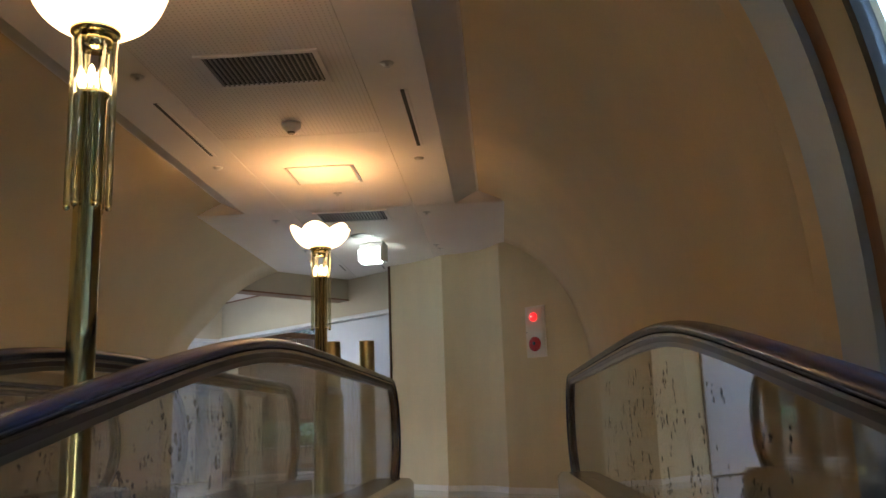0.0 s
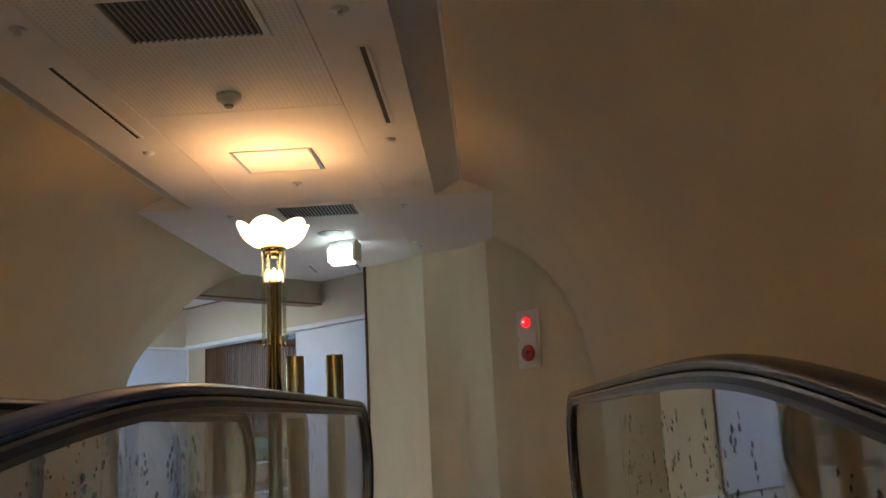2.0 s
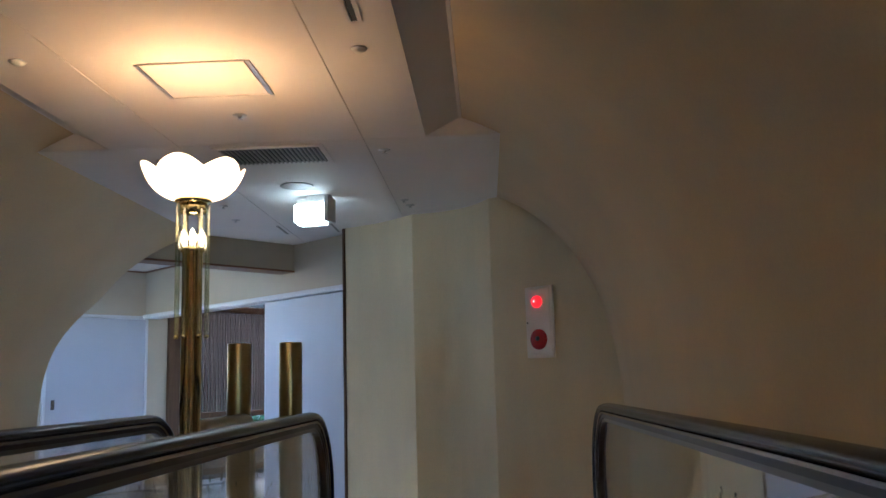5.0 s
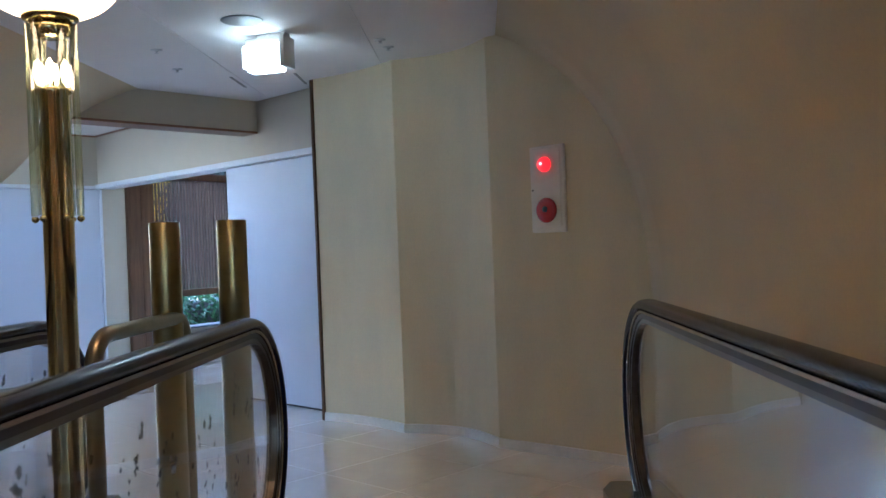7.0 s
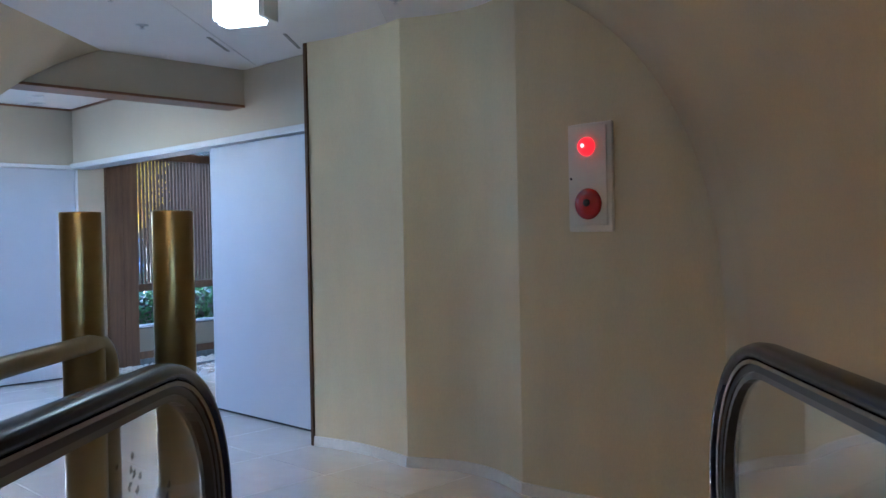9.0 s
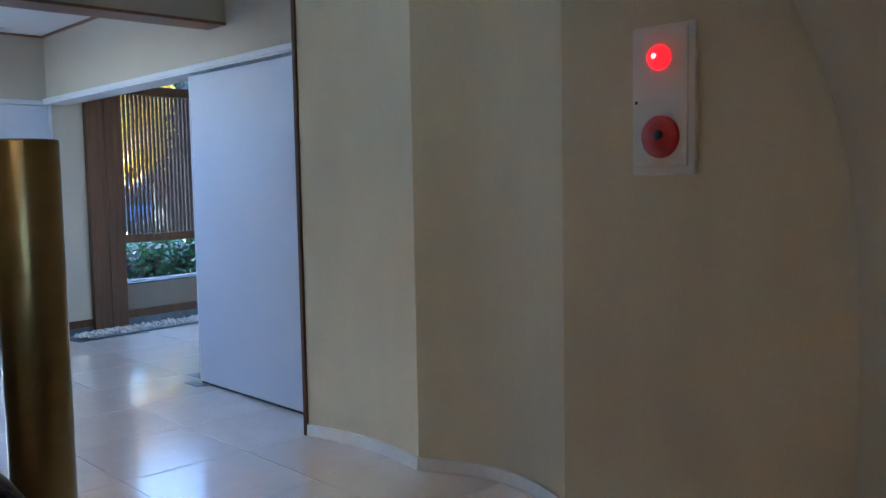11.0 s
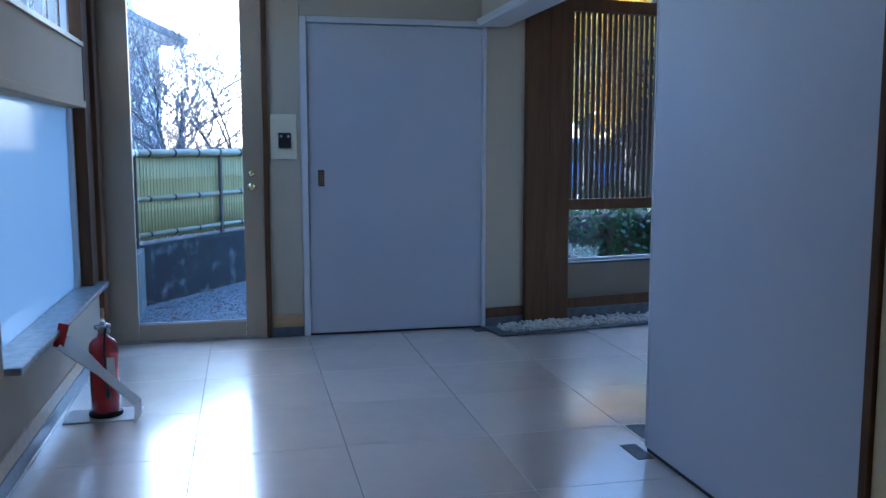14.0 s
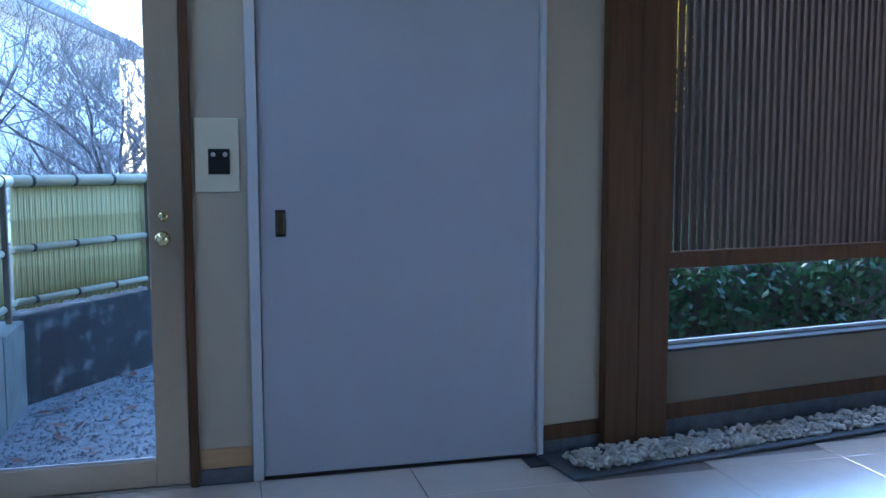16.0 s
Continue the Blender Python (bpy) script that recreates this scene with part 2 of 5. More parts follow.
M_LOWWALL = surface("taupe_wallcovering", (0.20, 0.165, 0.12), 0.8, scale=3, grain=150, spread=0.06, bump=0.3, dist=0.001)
M_TAN = surface("tan_wallcovering", (0.40, 0.28, 0.16), 0.75, scale=3, grain=150, spread=0.08, bump=0.3, dist=0.001)
M_SILLDARK = surface("dark_sill_stone", (0.05, 0.048, 0.048), 0.6, scale=14, grain=80, spread=0.3, bump=0.1, spec=0.25)
M_WHITE = surface("white_laminate", (0.43, 0.43, 0.475), 0.38, scale=3, grain=200, spread=0.03, bump=0.1, dist=0.0005)
M_TRACK = surface("white_aluminium", (0.56, 0.56, 0.58), 0.4, scale=5, spread=0.04, bump=0)
M_TILE = surface("cream_marble_tile", (0.86, 0.75, 0.65), 0.23, scale=2.0, grain=11, spread=0.075, bump=0, spec=1.0, coat=1.0, dist=0.001, per_piece=0.35)
M_TILE.node_tree.nodes["Principled BSDF"].inputs["Coat Roughness"].default_value = 0.10
M_TILE.node_tree.nodes["Principled BSDF"].inputs["Coat IOR"].default_value = 2.0
M_TILE.node_tree.nodes["Principled BSDF"].inputs["IOR"].default_value = 1.8
M_GROUT = surface("dark_grout", (0.20, 0.17, 0.15), 0.8, scale=20)
M_MARBLE = surface("white_marble", (0.72, 0.69, 0.65), 0.25, scale=9, spread=0.1, bump=0.03)
M_DARKWOOD = surface("brown_wood", (0.19, 0.085, 0.035), 0.45, scale=3, grain=25, spread=0.35, bump=0.2, stretch=(8, 8, 0.5))
M_REDWOOD = surface("red_brown_wood", (0.105, 0.052, 0.023), 0.6, scale=3, grain=22, spread=0.3, bump=0.2, stretch=(9, 9, 0.5), spec=0.2)
M_OAK = surface("light_wood", (0.42, 0.27, 0.13), 0.45, scale=4, grain=30, spread=0.25, bump=0.15, stretch=(0.5, 8, 8))
M_SLAT = surface("weathered_slat", (0.085, 0.060, 0.048), 0.75, scale=3, grain=30, spread=0.25, bump=0.15, stretch=(8, 8, 0.5), per_piece=0.4, spec=0.1)
M_STONE = surface("dark_stone", (0.10, 0.105, 0.12), 0.4, scale=14, grain=80, spread=0.45, bump=0.15)
M_SILL = surface("grey_granite", (0.33, 0.33, 0.35), 0.18, scale=25, grain=160, spread=0.3, bump=0.02)
M_PEBBLE = surface("white_pebble", (0.58, 0.54, 0.49), 0.6, scale=10, grain=60, spread=0.12, bump=0.3, per_piece=0.6)
M_BRASS = surface("polished_brass", (0.68, 0.58, 0.30), 0.12, metal=1.0, scale=6, grain=40, spread=0.08, bump=0.0)
M_SATIN = surface("satin_brass", (0.34, 0.275, 0.135), 0.33, metal=1.0, scale=5, grain=60, spread=0.1, bump=0.05, dist=0.0005, stretch=(1, 1, 6))
M_RUBBER = surface("black_rubber", (0.014, 0.018, 0.040), 0.24, scale=5, grain=80, spread=0.15, bump=0.05, dist=0.0005)
M_BRONZE = surface("bronze_steel", (0.34, 0.29, 0.25), 0.24, metal=1.0, scale=4, grain=80, spread=0.08, bump=0.03, dist=0.0004)
M_GUIDE = surface("dark_bronze", (0.075, 0.062, 0.055), 0.38, metal=0.8, scale=4, grain=80, spread=0.1, bump=0.03, dist=0.0004)
M_GUIDE2 = surface("brown_bronze", (0.17, 0.145, 0.125), 0.32, metal=1.0, scale=4, grain=80, spread=0.1, bump=0.03, dist=0.0004)
M_STEEL = surface("brushed_steel", (0.55, 0.54, 0.53), 0.32, metal=1.0, scale=4, grain=120, spread=0.06, bump=0.03, dist=0.0004, stretch=(1, 0.2, 1))
M_DARK = surface("dark_gap", (0.02, 0.02, 0.02), 0.7, scale=10, bump=0)
M_BLACK = surface("black_plastic", (0.015, 0.015, 0.017), 0.35, scale=10, bump=0)
M_RED = surface("red_enamel", (0.40, 0.022, 0.02), 0.22, scale=6, spread=0.1, bump=0.02, coat=0.4)
M_FIREWHITE = surface("white_enamel", (0.72, 0.68, 0.62), 0.35, scale=6, spread=0.03, bump=0.02)
M_PLASTIC = surface("white_plastic", (0.75, 0.74, 0.72), 0.4, scale=8, spread=0.04, bump=0.02)
M_VENT = surface("grille_grey", (0.23, 0.21, 0.18), 0.5, scale=10, spread=0.06, bump=0)
M_GOLDFRAME = surface("champagne_aluminium", (0.45, 0.38, 0.28), 0.38, metal=0.5, scale=6, spread=0.05, bump=0.03)
M_PLATE = surface("cream_plate", (0.66, 0.60, 0.44), 0.5, scale=8, spread=0.03, bump=0)
M_RIB = surface("grey_blue_metal", (0.33, 0.40, 0.46), 0.45, scale=6, spread=0.06, bump=0.03)
M_OLIVE = surface("olive_frame", (0.34, 0.30, 0.18), 0.45, scale=6, spread=0.06, bump=0.03)
M_BAMBOO = surface("green_bamboo", (0.32, 0.29, 0.125), 0.5, scale=5, grain=40, spread=0.22, bump=0.1, stretch=(3, 3, 0.6), per_piece=0.4)
M_BAMBOORAIL = surface("pale_bamboo", (0.36, 0.36, 0.27), 0.4, scale=8, grain=40, spread=0.15, bump=0.1)
M_POST = surface("weathered_post", (0.10, 0.085, 0.07), 0.8, scale=8, grain=40, spread=0.25, bump=0.2)
M_TWINE = surface("black_twine", (0.03, 0.028, 0.025), 0.9, scale=30)
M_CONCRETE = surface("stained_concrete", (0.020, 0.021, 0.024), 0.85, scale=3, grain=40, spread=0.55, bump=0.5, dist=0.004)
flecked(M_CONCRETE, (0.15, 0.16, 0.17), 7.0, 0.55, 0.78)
M_GRAVELBED = surface("gravel_bed", (0.16, 0.17, 0.185), 0.9, scale=18, grain=120, spread=0.4, bump=0.8, dist=0.01)
M_EARTH = surface("garden_earth", (0.17, 0.15, 0.12), 0.95, scale=2, grain=30, spread=0.4, bump=0.6, dist=0.01)
# bark of the trunks, and the dark shade filled into the hedges
M_BARK_SHADE = surface("bark_and_hedge_shade", (0.055, 0.042, 0.036), 0.85, scale=12, grain=60, spread=0.3, bump=0.4)
# paler than the trunks: glare of the bright sky put into the colour
M_TWIG = surface("glare_paled_twig", (0.17, 0.15, 0.155), 0.85, scale=12, grain=60, spread=0.3, bump=0.2)
M_FACADE = surface("white_render", (0.88, 0.86, 0.83), 0.85, scale=2, grain=60, spread=0.05, bump=0.1)
M_EAVE = surface("slate_eave", (0.16, 0.17, 0.20), 0.6, scale=4, spread=0.15, bump=0.1)
M_WINDARK = surface("dark_window_glass", (0.07, 0.11, 0.14), 0.08, scale=2, spread=0.3, bump=0)
M_CAR = surface("blue_car_paint", (0.10, 0.18, 0.42), 0.2, scale=2, spread=0.05, bump=0, coat=0.8)
M_LEAF = leaf_mat("hedge_leaf", (0.042, 0.095, 0.033), 0.3, 0.18)
# near black: the shade behind the slats is put into the leaf colour
M_SHADELEAF = leaf_mat("shaded_evergreen_leaf", (0.007, 0.015, 0.006), 0.1, 0.8)
M_YELLOW = leaf_mat("yellow_leaf", (0.75, 0.42, 0.04), 0.5)
M_GARDENLEAF = leaf_mat("garden_hedge_leaf", (0.07, 0.13, 0.035), 0.35, 0.5)
M_DEADLEAF = leaf_mat("dry_leaf", (0.11, 0.05, 0.03), 0.2, 0.7)
M_PANE = pane_mat("window_pane", least=0.022)
M_BALUSTRADE = pane_mat("balustrade_glass", (0.965, 0.96, 0.95), fall=4.8)
M_BALUSTRADE_GLOSSY = pane_mat("glossy_balustrade_glass", (0.965, 0.96, 0.95), fall=2.8)
M_FROST = frosted_mat()
M_BOWL = glow("lit_opal_glass", (1.0, 0.58, 0.24), 0.27)
M_LAMPBULB = glow("lit_lamp_bulb", (1.0, 0.46, 0.14), 9.2)
M_BULB = glow("lit_bulb", (1.0, 0.62, 0.25), 1.0)
M_EXIT = glow("lit_sign_face", (0.92, 1.0, 0.86), 0.45)
M_REDLAMP = glow("lit_red_lamp", (1.0, 0.008, 0.010), 0.060, (0.7, 0.05, 0.05))
M_REDCORE = glow("lit_red_core", (1.0, 0.45, 0.35), 0.10)
M_BLOCK = surface("mossy_block", (0.13, 0.14, 0.13), 0.85, scale=4, grain=40, spread=0.5, bump=0.5, dist=0.004)
M_GUARD = surface("dark_satin_brass", (0.30, 0.25, 0.17), 0.36, metal=1.0, scale=5, grain=60, spread=0.1, bump=0.05, dist=0.0005)
M_ROD = pane_mat("clear_rod_glass", (0.80, 0.84, 0.70), 0.04, 0.22)


def speck_mat(name, cover):
    """Thin grey film that lets some light through."""
    mat, nt, bsdf = nodes_of(name)
    N, K = nt.nodes, nt.links
    bsdf.inputs["Base Color"].default_value = (0.11, 0.10, 0.09, 1)
    bsdf.inputs["Roughness"].default_value = 0.8
    clear, mix = N.new("ShaderNodeBsdfTransparent"), N.new("ShaderNodeMixShader")
    mix.inputs[0].default_value = cover
    K.new(clear.outputs[0], mix.inputs[1])
    K.new(bsdf.outputs[0], mix.inputs[2])
    K.new(mix.outputs[0], N["Material Output"].inputs["Surface"])
    return mat


M_SPECK = speck_mat("grey_speck", 0.62)
M_SPECK_FAINT = speck_mat("faint_grey_speck", 0.38)


# ---- vault over the walkways ----
def vault_x(z):
    return VA * max(0.0, 1 - (max(z - VZ, 0) / VB) ** VN) ** (1 / VN)


def vault_profile(z0=-1.7, x_end=0.0):
    pts = [(VA, z0), (VA, -0.6), (VA, 0.2)]
    for i in range(33):
        a = i / 32 * math.pi / 2
        x, z = VA * math.cos(a) ** (2 / VN), VZ + VB * math.sin(a) ** (2 / VN)
        if x >= x_end:
            pts.append((x, z))
    return pts


def right_end(x):
    return 10 + (0.112 - x * CA) / SA + 0.03


def left_end(x):
    f = min(1.0, max(0.0, (abs(x) - 1.86) / 0.2))
    return 10 + (1.0 - 0.22 * f * f * (3 - 2 * f) + x * SA) / CA


def shell(name, profile, start, end, mat, sign, thick=0.08, steps=10, m_label="", category="wall"):
    """A strip of the vault: inner skin along y, and an outer skin so that it has a thickness."""
    bm = bmesh.new()
    inner, outer = [], []
    for i, (x, z) in enumerate(profile):
        y0, y1 = start, end(sign * x) if callable(end) else end
        inner.append([bm.verts.new((sign * x, y0 + (y1 - y0) * k / steps, z)) for k in range(steps + 1)])
        xo, zo = x + thick * min(1, x / VA * 1.2), z + (thick if z > VZ + 0.6 else 0)
        outer.append([bm.verts.new((sign * xo, y0 + (y1 - y0) * k / steps, zo)) for k in range(steps + 1)])
    for grid in (inner, outer):
        for a, b in zip(grid, grid[1:]):
            for k in range(steps):
                bm.faces.new((a[k], a[k + 1], b[k + 1], b[k]))
    for k in (0, steps):
        for i in range(len(profile) - 1):
            bm.faces.new((inner[i][k], inner[i + 1][k], outer[i + 1][k], outer[i][k]))
    for i in (0, len(profile) - 1):
        for k in range(steps):
            bm.faces.new((inner[i][k], inner[i][k + 1], outer[i][k + 1], outer[i][k]))
    ob = link(name, bm, mat, I4, True)
    return tagged(ob, m_label, category, kind="structure")


TAIL = -4.0
full = vault_profile()
shell("wall_vault_left", full, TAIL, left_end, M_VAULT, -1, steps=24, m_label="brown plaster vault curving over the moving walkway")
shell("wall_vault_right", full, 2.55, right_end, M_VAULT, 1, steps=16, m_label="brown plaster vault curving over the moving walkway")
WTOP = 2.30
high = [(vault_x(WTOP), WTOP)] + [p for p in full if p[1] > WTOP + 0.02]
low = [(VA, -1.7), (VA, -0.6), (VA, -0.2)]
shell("wall_vault_over_window", high, TAIL, 2.55, M_VAULT, 1, steps=8, m_label="brown plaster vault above the side window")
shell("wall_under_side_window", low, TAIL, 2.55, M_VAULT, 1, steps=8, m_label="plaster wall under the side window")
mid = [(VA, -0.2), (VA, 0.2)] + [p for p in full if VZ <= p[1] < WTOP] + [(vault_x(WTOP), WTOP)]


def strip(name, y0, y1, proud, mat, parent, thick=0.05):
    bm = bmesh.new()
    rows = []
    for x, z in mid:
        rows.append([bm.verts.new(c) for c in ((x - proud, y0, z), (x - proud, y1, z), (x - proud + thick, y1, z), (x - proud + thick, y0, z))])
    for a, b in zip(rows, rows[1:]):
        for k in range(4):
            bm.faces.new((a[k], a[(k + 1) % 4], b[(k + 1) % 4], b[k]))
    bm.faces.new(rows[0][::-1])
    bm.faces.new(rows[-1])
    return part(name, bm, mat, parent, smooth=False)


side_window = thing("window_1", I4, "tall curved side window with grey rib and olive frame", "window", kind="structure")
strip("edge_moulding", 2.418, 2.546, 0.006, M_VAULT, side_window, 0.08)
strip("rib", 2.205, 2.414, 0.012, M_RIB, side_window, 0.07)
strip("reveal", 2.085, 2.202, -0.01, M_DARKWOOD, side_window, 0.08)
strip("window_frame", 1.95, 2.081, 0.016, M_OLIVE, side_window, 0.07)
strip("gasket", 1.92, 1.947, 0.02, M_DARK, side_window, 0.04)
pane = strip("pane", TAIL + 0.02, 1.916, 0.0, M_PANE, side_window, 0.012)
pane.visible_shadow = False

# back end of the tunnel
tagged(link("wall_tunnel_end", box(-2.3, 2.3, TAIL - 0.15, TAIL, -1.8, 3.0), M_VAULT), "plain plaster wall closing the tunnel", "wall", kind="structure")

# ---- corridor wall with scalloped bays ----
def bay_line():
    """Plan of the cream wall in corridor axes, from the brown post back along the walkway."""
    out = []
    bays = [(0.0, -0.81, 0.0, 0.03, 0.05), (-0.81, -1.615, 0.03, 0.06, 0.125), (-1.615, -2.95, 0.06, 0.118, 0.02)]
    for y0, y1, x0, x1, sag in bays:
        n = 14
        for i in range(n + 1):
            f = i / n
            bow = math.sin(math.pi * f ** 0.95) * sag
            out.append((x0 + (x1 - x0) * f + bow, y0 + (y1 - y0) * f))
    return out


line = bay_line()
poly = line + [(0.6, -2.95), (0.6, 0.0)]
bm = bmesh.new()
lo = [bm.verts.new((x, y, 0.0)) for x, y in poly]
hi = [bm.verts.new((x, y, CEIL)) for x, y in poly]
for i in range(len(poly)):
    j = (i + 1) % len(poly)
    if (lo[i].co - lo[j].co).length > 1e-5:
        bm.faces.new((lo[i], lo[j], hi[j], hi[i]))
tagged(link("wall_scalloped", bm, M_PLASTER, CM), "cream textured wall of shallow scalloped bays", "wall", kind="structure")
bm = bmesh.new()
inner = [(x - 0.012, y) for x, y in line]
rows = []
for (xa, ya), (xb, yb) in zip(inner, line):
    rows.append([bm.verts.new(c) for c in ((xa, ya, 0.002), (xb, yb, 0.002), (xb + 0.002, yb, 0.062), (xa + 0.003, ya, 0.06))])
for a, b in zip(rows, rows[1:]):
    for k in range(4):
        bm.faces.new((a[k], a[(k + 1) % 4], b[(k + 1) % 4], b[k]))
bm.faces.new(rows[0][::-1])
bm.faces.new(rows[-1])
tagged(link("baseboard_1", bm, M_MARBLE, CM), "low white marble skirting along the scalloped wall", "baseboard", kind="structure")
tagged(link("trim_1", box(-0.012, 0.045, 0.002, 0.03, 0.0, CEIL - 0.002, 0.003), M_REDWOOD, CM), "slim brown wooden edge post beside the sliding panel", "trim", kind="structure")

# wall above the sliding panels, the track and the panel
tagged(link("wall_over_track", box(0.19, 0.34, 0.032, 4.25, 2.03, 2.62), M_WALL, CM), "beige papered wall above the sliding partition", "wall", kind="structure")
track = thing("trim_track", CM, "white aluminium sliding-partition track", "track", kind="structure")
part("rail", box(0.165, 0.36, 0.032, 3.995, 1.995, 2.028, 0.003), M_TRACK, track)
part("lip", box(0.155, 0.175, 0.032, 3.995, 2.006, 2.04, 0.003), M_TRACK, track)
panel = thing("sliding_panel", CM, "white laminate sliding partition panel, pushed partly open", "sliding panel")
part("leaf", box(0.205, 0.25, 0.034, 1.512, 0.018, 1.985, 0.003), M_WHITE, panel)
part("bottom_seal", box(0.208, 0.247, 0.036, 1.51, 0.003, 0.016), M_DARK, panel)
part("end_strip", box(0.203, 0.252, 1.513, 1.522, 0.018, 1.985, 0.001), M_TRACK, panel)

# the beam across the corridor
beam = thing("trim_beam", CM, "beige papered ceiling beam edged with brown wood", "beam", kind="structure")
part("body", box(-2.4, 0.188, 1.01, 1.20, 2.252, CEIL + 0.1), M_WALL, beam)
part("edge", box(-2.4, 0.188, 0.998, 1.212, 2.232, 2.25, 0.003), M_DARKWOOD, beam)

# ---- ceilings ----
bm = bmesh.new()
def slab(x0, x1, y0, y1, z0=CEIL, z1=CEIL + 0.13):
    box(x0, x1, y0, y1, z0, z1, 0, bm)
joints = [TAIL, -1.0, 1.2, 3.2, 5.335, 7.247]
slab(-0.9, -0.503, TAIL, 7.247)
slab(0.553, 0.9, TAIL, 7.247)
slab(-0.89, 0.89, TAIL, 7.24, CEIL + 0.05, CEIL + 0.12)
for sx in (-1, 1):
    cove = [(0.901, CEIL + 0.002), (1.085, CEIL + 0.098), (1.100, CEIL + 0.098), (1.112, CEIL + 0.110), (1.112, CEIL + 0.135), (0.901, CEIL + 0.13)]
    ends = [[bm.verts.new((sx * x, y, z)) for x, z in cove] for y in (TAIL, 7.24)]
    for k in range(len(cove)):
        m = (k + 1) % len(cove)
        bm.faces.new((ends[0][k], ends[0][m], ends[1][m], ends[1][k]))
    for end in ends:
        bm.faces.new(end)
tagged(link("ceiling_1", bm, M_CEIL), "off-white dropped ceiling strip with fine joints", "ceiling", kind="structure")
bm = bmesh.new()
for a, b in zip(joints[:-1], joints[1:-1]):
    slab(-0.499, 0.548, a + 0.004, b - 0.004, CEIL + 0.001, CEIL + 0.048)
tagged(link("ceiling_5", bm, M_PERF), "perforated off-white panels of the dropped ceiling", "ceiling", kind="structure")
bm = bmesh.new()
slab(-0.499, 0.548, joints[-2] + 0.004, joints[-1] - 0.004, CEIL + 0.001, CEIL + 0.048)
tagged(link("ceiling_6", bm, M_CEIL), "smooth off-white ceiling panel around the hatch", "ceiling", kind="structure")


def strip_end(x, loc_y=1.005):
    return 10 + (loc_y + x * SA) / CA


bm = bmesh.new()
top = CEIL + 0.1
def landing(x0, x1, z=CEIL):
    """Ceiling strip from the dropped end to the beam plane, or to the scalloped wall."""
    def far(x):
        return min(strip_end(x), 10 + (0.30 - x * CA) / SA)
    n = 6
    xs = [x0 + (x1 - x0) * i / n for i in range(n + 1)]
    p = [(x0, 7.25), (x1, 7.25)] + [(x, far(x)) for x in reversed(xs)]
    prism(p, z, top, bm)
landing(-1.36, -0.503)
landing(-0.499, 0.548, CEIL + 0.001)
landing(0.553, 1.62)
tagged(link("ceiling_2", bm, M_CEIL), "off-white ceiling over the landing", "ceiling", kind="structure")
tagged(link("ceiling_3", box(-2.6, 0.188, 1.2, 4.3, 2.565, 2.70), M_CEIL, CM), "off-white ceiling of the corridor beyond the beam", "ceiling", kind="structure")
tagged(link("trim_ceiling", box(0.172, 0.188, 1.215, 4.0, 2.545, 2.563), M_DARKWOOD, CM), "thin brown cornice strip", "trim", kind="structure")
tagged(link("trim_ceiling_end", box(-2.2, 0.17, 3.985, 4.0, 2.545, 2.563), M_DARKWOOD, CM), "thin brown cornice strip", "trim", kind="structure")
tagged(link("ceiling_4", prism([(0.345, -0.6), (4.4, -0.6), (4.4, 4.78), (0.345, 4.17)], 2.521, 2.62), M_CEIL, CM), "off-white ceiling of the side room", "ceiling", kind="structure")
tagged(link("ceiling_void", box(-3.2, 3.2, TAIL, 12.0, 2.9, 3.0), M_CEIL), "roof slab above the tunnel", "ceiling", kind="structure")

# ---- door wall ----
DY = 4.0
def dwall(name, x0, x1, z0, z1, label="beige papered wall beside the doors"):
    return tagged(link(name, box(x0, x1, DY, DY + 0.16, z0, z1), M_WALL, CM), label, "wall", kind="structure")
dwall("wall_door_strip", -1.1921, -0.99, 0.0, 2.72)
dwall("wall_door_head", -0.988, 0.345, 2.03, 2.72, "beige papered wall above the sliding door")
dwall("wall_glass_head", -2.45, -1.192, 2.42, 2.72, "beige papered wall above the glass door")
tagged(link("wall_behind_door", box(-0.988, 0.215, DY + 0.07, DY + 0.16, 0.0, 2.028), M_WALL, CM), "plain wall behind the sliding door", "wall", kind="structure")
tagged(link("baseboard_2", box(-1.19, -0.99, DY - 0.012, DY - 0.001, 0.0, 0.062, 0.002), M_STONE, CM), "dark stone skirting", "baseboard", kind="structure")
tagged(link("baseboard_3", box(-1.19, -0.99, DY - 0.009, DY - 0.001, 0.063, 0.142, 0.002), M_OAK, CM), "wooden skirting over the dark stone", "baseboard", kind="structure")

door = thing("door_1", CM, "closed white laminate sliding door with recessed dark pull", "door", kind="structure")
part("leaf", box(-0.945, 0.197, DY - 0.002, DY + 0.04, 0.012, 1.985, 0.002), M_WHITE, door)
part("frame_left", box(-0.988, -0.948, DY - 0.02, DY + 0.06, 0.0, 2.026, 0.003), M_TRACK, door)
part("frame_right", box(0.199, 0.222, DY - 0.02, DY + 0.06, 0.0, 1.993, 0.003), M_TRACK, door)
part("frame_head", box(-0.946, 0.197, DY - 0.02, DY + 0.06, 1.99, 2.026, 0.003), M_TRACK, door)
part("floor_gap", box(-0.945, 0.197, DY - 0.001, DY + 0.03, 0.001, 0.010), M_DARK, door)
pull = part("pull", box(-0.885, -0.845, DY - 0.006, DY - 0.0025, 0.965, 1.07, 0.0015), M_BLACK, door, "recessed dark bronze pull")
part("pull_rim", box(-0.879, -0.851, DY - 0.0085, DY - 0.0065, 0.975, 1.06, 0.001), M_BRONZE, pull)
tagged(link("floor_stop", box(0.12, 0.24, 3.86, 3.97, 0.001, 0.006, 0.001), M_BLACK, CM), "small dark floor plate under the sliding door", "floor plate")

